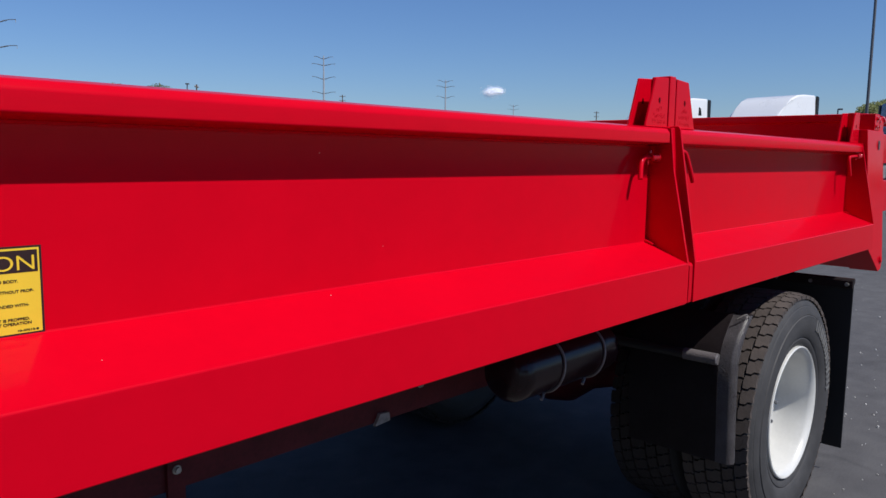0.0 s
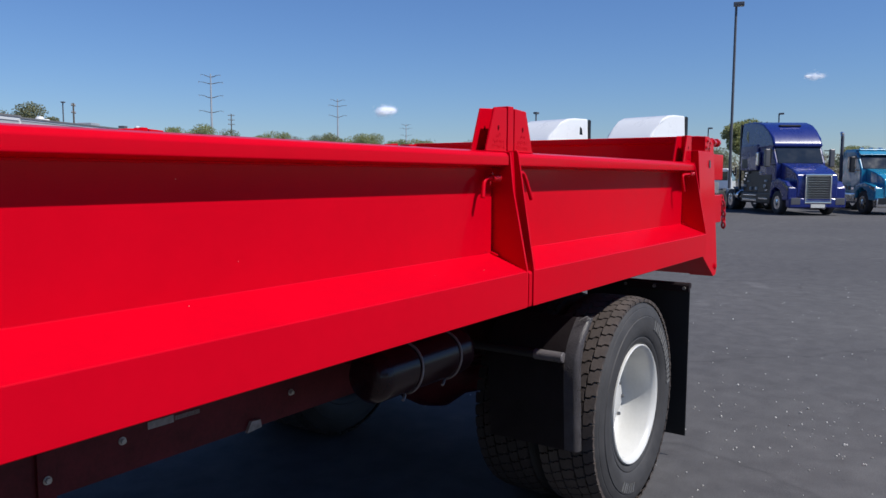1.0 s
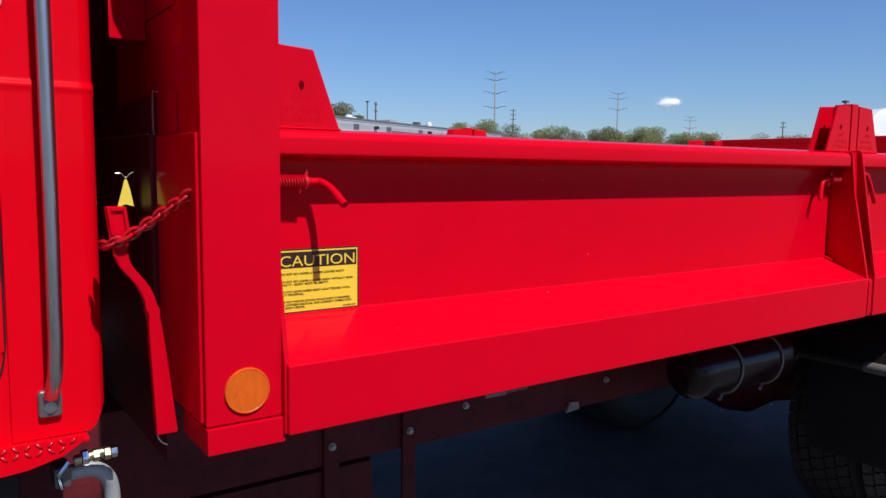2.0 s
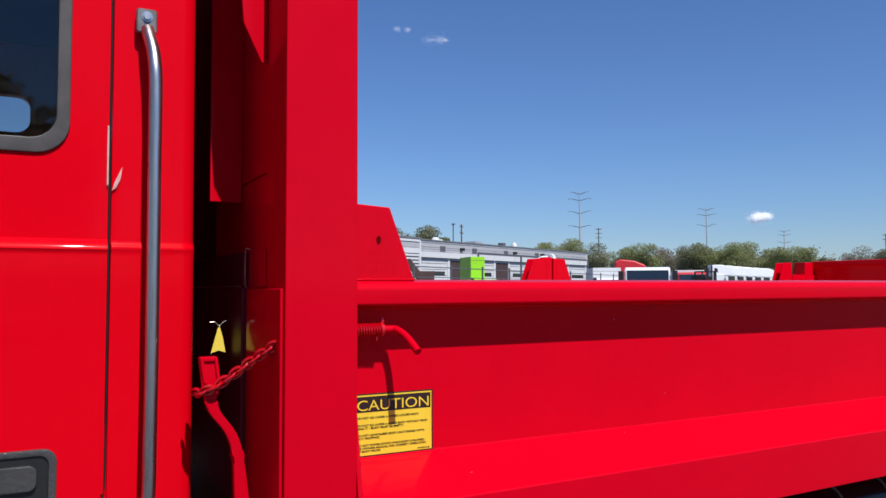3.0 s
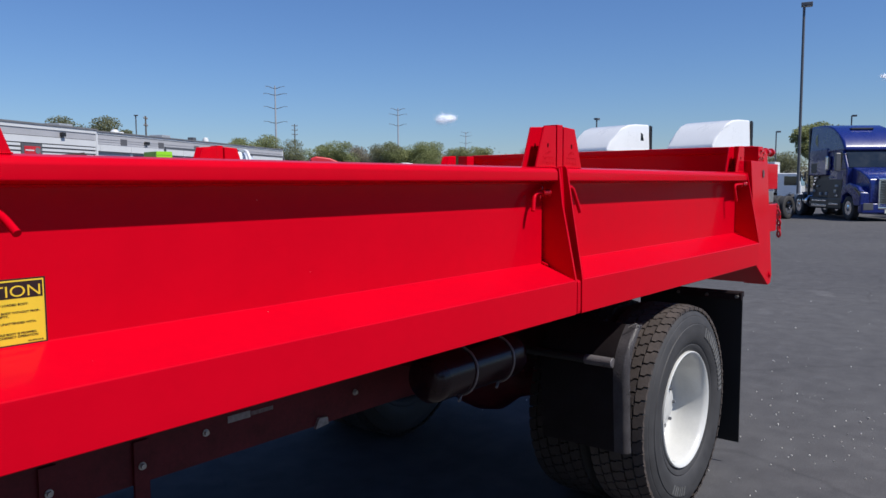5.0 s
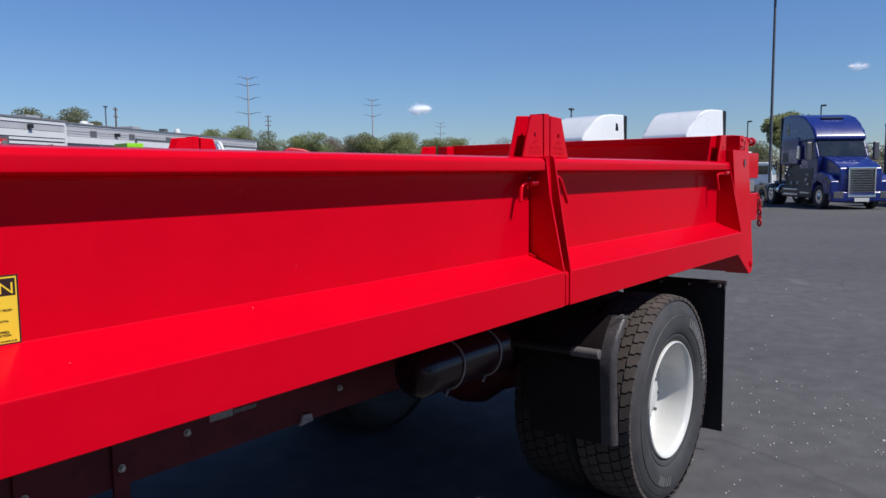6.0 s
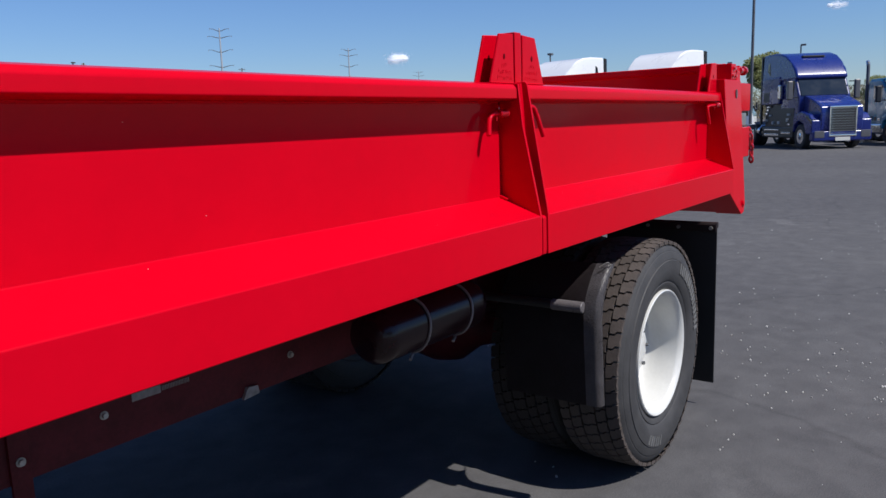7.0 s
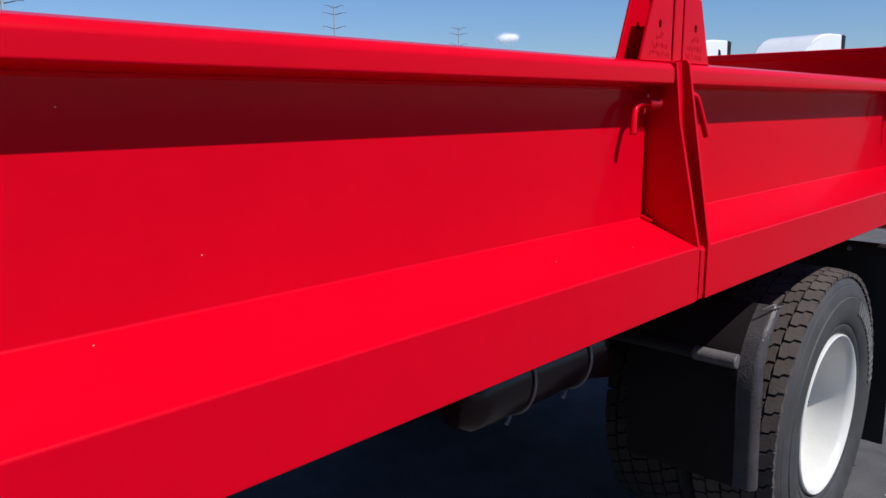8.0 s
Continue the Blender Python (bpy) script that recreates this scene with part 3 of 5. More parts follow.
simple("tailgate_top", RED, truck, [(4.425, 4.50, 0.13, WIDE - 0.13, 1.795, 1.838)], 0.006)
for y in (0.15, 0.80, 1.56, WIDE - 0.23):
    simple("tailgate_rib", RED, truck, [(4.47, 4.55, y, y + 0.08, 1.14, 1.80)], 0.004)


def rear_corner():
    bm = bmesh.new()
    pts = [(4.188, 1.128), (4.430, 0.985), (4.480, 0.992), (4.505, 1.04), (4.505, 1.742), (4.188, 1.742)]
    lo = [(x, 0.022 + 0.045 * max(0, (z - 1.2) / 0.55), z) for x, z in pts]
    front = [bm.verts.new(p) for p in lo]
    back = [bm.verts.new((p[0], 0.165, p[2])) for p in lo]
    bm.faces.new(front)
    bm.faces.new(back[::-1])
    for i in range(6):
        j = (i + 1) % 6
        bm.faces.new((front[j], front[i], back[i], back[j]))
    soften(bm, 0.004, 2)
    post = part("rear_post", bm, RED, truck)
    bm = bmesh.new()
    lathe(bm, [(0.013, -0.006), (0.013, 0.0)], 6, (4.462, 0.022, 1.045))
    lathe(bm, [(0.020, -0.002), (0.020, 0.0)], 16, (4.462, 0.022, 1.045))
    part("bolt", bm, RED, post)
    bm = bmesh.new()
    prism(bm, [(4.40 + 0.014 * math.cos(k * math.pi / 10), 1.660 + (0.030 if k % 20 < 11 else -0.018) * abs(math.sin(k * math.pi / 10)) + 0.0) for k in range(20)], "y", 0.056, 0.064)
    part("pin_hole", bm, DULL, post)
    prism_part("rear_skirt", RED, truck, [(4.212, 1.128), (4.44, 0.99), (4.46, 1.0), (4.46, 1.15), (4.212, 1.15)], "y", 0.165, 0.9, 0.002)
    hinge = simple("gate_hinge", RED, truck, [(4.33, 4.42, 0.070, 0.16, 1.742, 1.830), (4.40, 4.56, 0.085, 0.155, 1.770, 1.822)], 0.004)
    bm = bmesh.new()
    for r, x0, x1 in ((0.017, 4.55, 4.70), (0.027, 4.555, 4.572), (0.027, 4.665, 4.690), (0.021, 4.69, 4.705)):
        lathe(bm, [(r - 0.003, x0), (r, x0 + 0.003), (r, x1 - 0.003), (r - 0.003, x1)], 14, (0, 0.10, 1.803), "x")
    part("hinge_pin", bm, RED_SHINE, hinge)
    for x, z in ((4.35, 1.765), (4.40, 1.765), (4.375, 1.805), (4.47, 1.796)):
        bm = bmesh.new()
        y = 0.070 if x < 4.42 else 0.085
        lathe(bm, [(0.0135, -0.0025), (0.0135, 0.0)], 16, (x, y, z))
        lathe(bm, [(0.009, -0.011), (0.009, -0.0025)], 6, (x, y, z))
        part("hinge_bolt", bm, RED_SHINE, hinge)
    ears = simple("gate_ear", RED, truck, [(4.514, 4.76, 0.075, 0.16, 1.57, 1.73), (4.514, 4.76, 0.075, 0.16, 1.30, 1.475), (4.47, 4.55, 0.08, 0.16, 1.14, 1.80)], 0.006)
    latch = simple("latch_bracket", ZINC, truck, [(4.514, 4.72, 0.085, 0.15, 1.485, 1.56)], 0.006)
    for ob in (post, hinge, ears, latch):
        mirrored(ob, truck)
    links(truck, [(4.77, 0.085, 1.47), (4.80, 0.075, 1.40), (4.815, 0.075, 1.32), (4.82, 0.075, 1.26)], 6, 0.034, 0.0075)


def links(parent, line, count, length, r):
    """A chain that follows a line."""
    line = smooth_line(line, 8)
    total = [0.0]
    for a, b in zip(line, line[1:]):
        total.append(total[-1] + (b - a).length)
    chain = new("chain")
    chain.parent = parent
    tagged(chain, "red painted steel chain")
    for k in range(count):
        s = (k + 0.5) / count * total[-1]
        i = max(j for j in range(len(line) - 1) if total[j] <= s)
        d = (line[i + 1] - line[i]).normalized()
        p = line[i] + d * (s - total[i])
        side = d.cross(Vector((0.3, 1, 0.2))).normalized()
        if k % 2:
            side = d.cross(side)
        bm = bmesh.new()
        tube(bm, [p + d * (length * 0.62) * math.cos(a) + side * (length * 0.33) * math.sin(a) for a in (2 * math.pi * q / 12 for q in range(12))], r, 6, closed=True)
        part("link", bm, RED_SHINE, chain)


rear_corner()

# chain, hoist lever and inspection tag between cab and headboard
links(truck, [(-0.268, 0.172, 1.464), (-0.250, 0.138, 1.472), (-0.214, 0.125, 1.494), (-0.178, 0.095, 1.527), (-0.147, 0.055, 1.557)], 13, 0.024, 0.0031)
bm = bmesh.new()
edge = [(-0.264, -0.232, 1.532), (-0.257, -0.226, 1.482), (-0.253, -0.231, 1.462), (-0.246, -0.225, 1.431), (-0.215, -0.195, 1.388), (-0.202, -0.182, 1.346), (-0.198, -0.171, 1.272), (-0.191, -0.154, 1.1185)]
left, right = [smooth_line([(e[k], 0, e[2]) for e in edge[2:]], 4) for k in (0, 1)]
for p, q in ((edge[0], edge[1]), (edge[1], edge[2])):
    prism(bm, [(p[0], p[2]), (p[1], p[2]), (q[1], q[2]), (q[0], q[2])], "y", 0.143, 0.161)
for i in range(len(left) - 1):
    prism(bm, [(left[i].x, left[i].z), (right[i].x, right[i].z), (right[i + 1].x, right[i + 1].z), (left[i + 1].x, left[i + 1].z)], "y", 0.143, 0.161)
bmesh.ops.remove_doubles(bm, verts=bm.verts, dist=0.0004)
seen = {}
for fc in bm.faces:
    seen.setdefault(tuple(sorted(v.index for v in fc.verts)), []).append(fc)
bmesh.ops.delete(bm, geom=[fc for both in seen.values() if len(both) > 1 for fc in both], context="FACES_ONLY")
soften(bm, 0.0025, 2, 50)
lever = part("prop_lever", bm, RED, truck, "red bent steel body prop lever")
tube_part("loose_wire", WIRE, lever, smooth_line([(-0.1905, 0.150, 1.124), (-0.188, 0.148, 1.112), (-0.181, 0.147, 1.102), (-0.173, 0.147, 1.097)]), 0.0009, 5)
for pts in ([(-0.2635, 1.531), (-0.2575, 1.531), (-0.2510, 1.484), (-0.2570, 1.484)], [(-0.2380, 1.531), (-0.2320, 1.531), (-0.2260, 1.484), (-0.2320, 1.484)], [(-0.2574, 1.531), (-0.2381, 1.531), (-0.2374, 1.5245), (-0.2567, 1.5245)]):
    prism_part("lever_rim", RED, lever, pts, "y", 0.1385, 0.1435, 0.001)
bm = bmesh.new()
prism(bm, [(-0.177, 1.581), (-0.194, 1.517), (-0.178, 1.523), (-0.162, 1.518), (-0.169, 1.553)], "y", 0.400, 0.4015)
tag = part("inspection_tag", bm, TAG_YELLOW, truck, "yellow card tag on a wire")
tube_part("tag_wire", WIRE, tag, smooth_line([(-0.196, 0.400, 1.585), (-0.186, 0.3995, 1.585), (-0.177, 0.3990, 1.576), (-0.170, 0.3995, 1.583), (-0.160, 0.401, 1.588), (-0.150, 0.405, 1.588)]), 0.0012, 5)


# ---- cab ----
CAB_Y = 0.25


def rounded(x0, x1, z0, z1, r, n=6):
    pts = []
    for cx, cz, a0 in ((x1 - r, z0 + r, -90), (x1 - r, z1 - r, 0), (x0 + r, z1 - r, 90), (x0 + r, z0 + r, 180)):
        pts += [(cx + r * math.cos(radians(a0 + 90 * k / n)), cz + r * math.sin(radians(a0 + 90 * k / n))) for k in range(n + 1)]
    return pts


def holed(bm, outer, inner, y0, y1):
    """A wall across y with an opening of any outline."""
    loops = []
    for pts in (outer, inner):
        vs = [bm.verts.new((p[0], y0, p[1])) for p in pts]
        loops += [bm.edges.new((vs[i], vs[(i + 1) % len(vs)])) for i in range(len(vs))]
    made = bmesh.ops.triangle_fill(bm, edges=loops, use_beauty=True)
    faces = [g for g in made["geom"] if isinstance(g, bmesh.types.BMFace)]
    ext = bmesh.ops.extrude_face_region(bm, geom=faces)
    bmesh.ops.translate(bm, verts=[g for g in ext["geom"] if isinstance(g, bmesh.types.BMVert)], vec=(0, y1 - y0, 0))


def ring(name, mat, parent, outer, inner, y0, y1, label="", soft=0.0):
    bm = bmesh.new()
    holed(bm, outer, inner, y0, y1)
    if soft:
        soften(bm, soft, 2, 60)
    return part(name, bm, mat, parent, label)


def cab():
    # rear cab pillar with a rounded corner and a pressed crease
    prof = [(CAB_Y, 1.1135), (CAB_Y, 1.722), (CAB_Y - 0.006, 1.732), (CAB_Y - 0.004, 1.741), (CAB_Y + 0.008, 1.752), (CAB_Y + 0.016, 2.70), (CAB_Y + 0.06, 2.70), (CAB_Y + 0.06, 1.1135)]
    bm = bmesh.new()
    rows = []
    for x, turn_in in ((-0.4100, 0.002), (-0.4080, 0.0), (-0.283, 0.0), (-0.272, 0.0018), (-0.263, 0.0066), (-0.257, 0.0140), (-0.2545, 0.0230)):
        lift = 0.055 * max(0, (x + 0.287) / 0.0325) ** 2
        rows.append([bm.verts.new((x, y + (turn_in if y < CAB_Y + 0.03 else 0), z + (lift if z < 1.12 else 0))) for y, z in prof])
    for p, q in zip(rows, rows[1:]):
        for k in range(len(prof)):
            n = (k + 1) % len(prof)
            bm.faces.new((p[k], p[n], q[n], q[k]))
    bm.faces.new(rows[0])
    bm.faces.new(rows[-1][::-1])
    part("cab_pillar", bm, RED_CAB, truck, smooth=50)
    bm = bmesh.new()
    lower = [(CAB_Y, 1.279), (CAB_Y, 1.722), (CAB_Y - 0.006, 1.732), (CAB_Y - 0.004, 1.741), (CAB_Y + 0.008, 1.752), (CAB_Y + 0.010, 1.84), (CAB_Y + 0.05, 1.84), (CAB_Y + 0.05, 1.279)]
    prism(bm, lower, "x", -1.32, -0.4150)
    prism(bm, [(-1.32, 1.136), (-0.56, 1.136), (-0.505, 1.150), (-0.457, 1.183), (-0.430, 1.230), (-0.419, 1.279), (-1.32, 1.279)], "y", CAB_Y, CAB_Y + 0.05)
    holed(bm, [(-1.32, 1.84), (-0.4150, 1.84), (-0.4150, 2.66), (-1.32, 2.66)], rounded(-1.24, -0.487, 1.913, 2.57, 0.055), CAB_Y + 0.010, CAB_Y + 0.05)
    door = part("door", bm, RED_CAB, truck, "red cab door with dark tinted window")
    ring("window_seal", SEAL_GREY, door, rounded(-1.245, -0.482, 1.908, 2.575, 0.058), rounded(-1.225, -0.505, 1.936, 2.553, 0.045), CAB_Y + 0.004, CAB_Y + 0.03, soft=0.003)
    pane = simple("window_pane", GLASS, door, [(-1.235, -0.49, CAB_Y + 0.018, CAB_Y + 0.023, 1.92, 2.56)])
    pane.visible_shadow = False
    ring("handle_bezel", PLASTIC, door, rounded(-0.72, -0.492, 1.246, 1.372, 0.024), rounded(-0.708, -0.506, 1.258, 1.360, 0.016), CAB_Y - 0.006, CAB_Y + 0.01, "black plastic door handle surround", 0.003)
    hb = bmesh.new()
    prism(hb, rounded(-0.709, -0.505, 1.257, 1.361, 0.015), "y", CAB_Y - 0.0015, CAB_Y + 0.004)
    part("handle_recess", hb, DARK_TRIM, door)
    hb = bmesh.new()
    prism(hb, rounded(-0.69, -0.524, 1.30, 1.345, 0.014), "y", CAB_Y - 0.010, CAB_Y - 0.001)
    soften(hb, 0.003, 2)
    part("door_handle", hb, PLASTIC, door)
    simple("cab_sill", RED_CAB, truck, [(-1.32, -0.409, CAB_Y + 0.004, CAB_Y + 0.06, 1.085, 1.40)], 0.003)
    tube_part("door_seal", SEAL, door, smooth_line([(-0.4125, CAB_Y + 0.012, 2.66), (-0.4125, CAB_Y + 0.010, 1.9), (-0.4125, CAB_Y + 0.003, 1.70), (-0.4125, CAB_Y + 0.003, 1.35), (-0.415, CAB_Y + 0.003, 1.275), (-0.426, CAB_Y + 0.003, 1.229), (-0.454, CAB_Y + 0.003, 1.180), (-0.505, CAB_Y + 0.003, 1.146), (-0.56, CAB_Y + 0.003, 1.133)], 5), 0.0019, 6)
    # bare scrapes on the paint
    bm = bmesh.new()
    prism(bm, [(-0.409, 1.845), (-0.404, 1.862), (-0.391, 1.892), (-0.394, 1.868), (-0.402, 1.850)], "y", CAB_Y + 0.0040, CAB_Y + 0.0062)
    part("paint_scrape", bm, BARE, truck)
    simple("paint_scrape", BARE, door, [(-0.4180, -0.4150, CAB_Y + 0.0045, CAB_Y + 0.007, 1.855, 1.969)])
    # grab handle
    y = CAB_Y - 0.052
    bar = tube_part("grab_handle", STEEL, truck, smooth_line([(-0.352, CAB_Y - 0.012, 2.160), (-0.350, CAB_Y - 0.022, 2.145), (-0.344, CAB_Y - 0.040, 2.110), (-0.341, y + 0.001, 2.072), (-0.340, y, 2.03), (-0.340, y, 1.98), (-0.340, y, 1.90), (-0.340, y, 1.70), (-0.340, y, 1.50), (-0.341, y, 1.37), (-0.341, y, 1.31), (-0.342, y + 0.001, 1.276), (-0.344, y + 0.007, 1.234), (-0.348, CAB_Y - 0.014, 1.194)], 6), 0.0125, 16, "brushed stainless grab handle")
    for x, z in ((-0.353, 2.177), (-0.349, 1.178)):
        bm = bmesh.new()
        prism(bm, rounded(x - 0.019, x + 0.019, z - 0.024, z + 0.024, 0.006), "y", CAB_Y - 0.012, CAB_Y + 0.004)
        soften(bm, 0.002, 1)
        plate = part("bracket", bm, DULL, bar)
        bm = bmesh.new()
        lathe(bm, [(0.0072, -0.006), (0.0072, 0.002)], 6, (x, CAB_Y - 0.012, z + (0.008 if z > 1.6 else -0.006)))
        lathe(bm, [(0.0105, -0.0015), (0.0105, 0.002)], 16, (x, CAB_Y - 0.012, z + (0.008 if z > 1.6 else -0.006)))
        part("bolt", bm, STEEL, plate)
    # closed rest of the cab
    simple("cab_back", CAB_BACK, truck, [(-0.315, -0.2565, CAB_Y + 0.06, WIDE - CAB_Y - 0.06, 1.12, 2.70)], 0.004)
    simple("cab_roof", RED_CAB, truck, [(-1.55, -0.256, CAB_Y + 0.03, WIDE - CAB_Y - 0.03, 2.70, 2.78)], 0.03, seg=3)
    ring("far_door", RED_CAB, truck, [(-1.32, 1.16), (-0.31, 1.16), (-0.31, 2.70), (-1.32, 2.70)], rounded(-1.24, -0.575, 2.285, 2.435, 0.05), WIDE - CAB_Y - 0.05, WIDE - CAB_Y)
    simple("cab_lining", CABIN, truck, [(-0.40, -0.316, CAB_Y + 0.062, WIDE - CAB_Y - 0.062, 1.16, 2.69), (-1.55, -0.40, CAB_Y + 0.062, WIDE - CAB_Y - 0.062, 2.64, 2.69)])
    simple("cab_floor", CABIN, truck, [(-1.90, -0.32, CAB_Y + 0.06, WIDE - CAB_Y - 0.06, 1.10, 1.15)])
    for y0 in (0.45, 1.45):
        simple("seat", CABIN, truck, [(-0.62, -0.44, y0, y0 + 0.5, 1.16, 1.88), (-1.05, -0.62, y0, y0 + 0.5, 1.16, 1.60)], 0.05, seg=3)
    simple("firewall", RED_CAB, truck, [(-1.60, -1.55, CAB_Y + 0.03, WIDE - CAB_Y - 0.03, 1.10, 1.95)], 0.01)
    prism_part("hood", RED_CAB, truck, [(-1.60, 1.00), (-1.60, 1.93), (-2.45, 1.76), (-3.00, 1.60), (-3.08, 1.35), (-3.08, 0.95)], "y", 0.45, WIDE - 0.45, 0.05, seg=3)
    prism_part("windscreen", DARK_GLASS, truck, [(-1.60, 1.955), (-1.56, 1.955), (-1.34, 2.70), (-1.38, 2.70)], "y", CAB_Y + 0.05, WIDE - CAB_Y - 0.05)
    for y0 in (CAB_Y + 0.005, WIDE - CAB_Y - 0.055):
        prism_part("door_pillar", RED_CAB, truck, [(-1.60, 1.10), (-1.325, 1.10), (-1.325, 2.70), (-1.42, 2.70), (-1.60, 1.955)], "y", y0, y0 + 0.05, 0.004)
        prism_part("fender", RED_CAB, truck, [(-2.95, 0.75), (-2.92, 1.10), (-2.62, 1.32), (-2.05, 1.32), (-1.72, 1.12), (-1.62, 0.75), (-1.80, 0.75), (-1.85, 0.98), (-2.12, 1.16), (-2.55, 1.16), (-2.78, 0.98), (-2.82, 0.75)], "y", y0 - 0.10, y0 + 0.20, 0.02)
    simple("bumper", CHROME, truck, [(-3.22, -3.09, 0.20, WIDE - 0.20, 0.50, 0.85)], 0.03, seg=3)
    # tread-plate sill with raised diamonds
    sill = simple("tread_plate", RED_CAB, truck, [(-1.30, -0.290, CAB_Y - 0.03, CAB_Y + 0.10, 1.104, 1.112)], 0.002)
    prism_part("plate_skirt", RED_CAB, sill, [(-1.30, 1.066), (-0.46, 1.066), (-0.39, 1.072), (-0.335, 1.086), (-0.300, 1.108), (-0.300, 1.119), (-1.30, 1.119)], "y", CAB_Y - 0.034, CAB_Y - 0.0305, 0.001)
    bm = bmesh.new()
    for i in range(55):
        for j in range(5):
            x, a = -1.290 + 0.018 * i, 45 if (i + j) % 2 else -45
            if j == 2 or j < 2 and x > -0.335 + 0.02 * j:
                continue
            if j < 3:
                m = pose(x, CAB_Y - 0.034, 1.0995 + 0.0125 * j, 90, 0, 0) @ pose(0, 0, 0, 0, 0, a)
            else:
                m = pose(x, CAB_Y - 0.012 + 0.026 * (j - 3), 1.112, 0, 0, a)
            bmesh.ops.create_icosphere(bm, subdivisions=1, radius=1, matrix=m @ Matrix.Diagonal((0.0088, 0.0034, 0.0028, 1)))
    part("raised_diamond", bm, RED_SHINE, sill, smooth=80)
    simple("step_support", BLACK, truck, [(-1.25, -0.40, CAB_Y + 0.01, CAB_Y + 0.09, 0.62, 1.103)], 0.01)
    # air fittings behind the step
    fit = tube_part("air_fitting", BRASS, truck, [(-0.312, CAB_Y + 0.01, 1.058), (-0.262, CAB_Y + 0.01, 1.065)], 0.010, 10)
    for x, mt, r in ((-0.300, CHROME, 0.014), (-0.281, BRASS, 0.0125), (-0.262, BRASS, 0.0125), (-0.249, CHROME, 0.0105)):
        bm = bmesh.new()
        lathe(bm, [(r - 0.002, 0), (r, 0.002), (r, 0.011), (r - 0.002, 0.013)], 6, (x, CAB_Y + 0.01, 1.062), "x")
        part("hex_nut", bm, mt, fit)
    tube_part("bleed_lever", CHROME, fit, [(-0.322, CAB_Y + 0.005, 1.06), (-0.34, CAB_Y, 1.04), (-0.335, CAB_Y - 0.005, 1.015)], 0.004, 6)
    simple("valve_body", DULL, truck, [(-0.345, -0.315, CAB_Y + 0.02, CAB_Y + 0.08, 1.005, 1.045)], 0.006)
    tube_part("valve_hose", GALV, truck, smooth_line([(-0.315, CAB_Y + 0.05, 1.022), (-0.275, CAB_Y + 0.055, 1.020), (-0.250, CAB_Y + 0.06, 1.000), (-0.238, CAB_Y + 0.07, 0.96), (-0.236, CAB_Y + 0.08, 0.86)]), 0.015, 14)


cab()


# ---- wheels ----
def wheel(parent, centre, out, tread=None):
    """A truck wheel whose outer side looks along out (-1: towards -y)."""
    cx, cy, cz = centre
    w = new("wheel")
    w.parent = parent
    w.matrix_basis = pose(cx, cy, cz, 0, 0, 0 if out < 0 else 180)
    bm = bmesh.new()
    half = [(0.276, 0.045), (0.288, 0.018), (0.306, 0.008), (0.318, 0.006), (0.322, 0.009), (0.328, 0.003), (0.352, -0.008), (0.384, -0.012), (0.418, -0.010), (0.421, -0.006), (0.426, -0.008), (0.455, 0.001), (0.459, 0.005), (0.464, 0.005), (0.484, 0.016), (0.494, 0.026), (0.497, 0.036)]
    lathe(bm, half + [(r, 0.28 - s) for r, s in half[::-1]], 72, (0, 0, 0), "y", closed=True)
    tyre = part("tyre", bm, RUBBER, w)
    bm = bmesh.new()
    n = 54
    rows = ((0.008, 0.054, 0.0), (0.0605, 0.1035, 0.5), (0.1105, 0.1695, 0.0), (0.1765, 0.2195, 0.5), (0.226, 0.272, 0.0))
    for y0, y1, off in rows:
        ym, e = (y0 + y1) / 2, (y1 - y0) * 0.10
        for k in range(n):
            a0 = 2 * math.pi * (k + off) / n
            w2 = math.pi / n * 0.86
            d = w2 * 0.22
            outline = [(y0, -w2 - d), (ym - e, -w2 - d), (ym + e, -w2 + d), (y1, -w2 + d), (y1 + 0.003, 0.2 * d), (y1, w2 + d), (ym + e, w2 + d), (ym - e, w2 - d), (y0, w2 - d), (y0 + 0.003, -0.2 * d)]
            rings = []
            for r, g in ((0.488, 1.0), (0.511, 0.985)):
                rings.append([])
                for y, a in outline:
                    yy = ym + (y - ym) * g
                    rr = r - (0.009 * max(0, (0.055 - yy) / 0.05) + 0.009 * max(0, (yy - 0.225) / 0.05) if r > 0.5 else 0)
                    rings[-1].append(bm.verts.new((rr * math.cos(a0 + a * g), yy, rr * math.sin(a0 + a * g))))
            bm.faces.new(rings[1])
            for i in range(10):
                bm.faces.new((rings[0][i], rings[0][(i + 1) % 10], rings[1][(i + 1) % 10], rings[1][i]))
    tagged(part("tread_block", bm, tread or TREAD, tyre, smooth=10), kind="stuff")
    bm = bmesh.new()
    lathe(bm, [(0.2860, 0.016), (0.2850, 0.008), (0.281, 0.005), (0.275, 0.007), (0.270, 0.013), (0.263, 0.020), (0.257, 0.034), (0.2545, 0.07), (0.2525, 0.11), (0.2490, 0.145), (0.2425, 0.168), (0.230, 0.185), (0.207, 0.195), (0.180, 0.197),
               (0.145, 0.197), (0.105, 0.197), (0.105, 0.222), (0.21, 0.222), (0.264, 0.205), (0.280, 0.10), (0.286, 0.05)], 64, (0, 0, 0), "y", closed=True)
    rim = part("rim", bm, WHITE, w, "white painted deep-dished steel rim")
    bm = bmesh.new()
    lathe(bm, [(0.104, 0.222), (0.101, 0.135), (0.099, 0.125), (0.094, 0.119), (0.070, 0.117), (0.060, 0.113), (0.002, 0.112)], 40)
    hub = part("hub", bm, WHITE, w)
    for k in range(10):
        a = 2 * math.pi * (k + 0.3) / 10
        bm = bmesh.new()
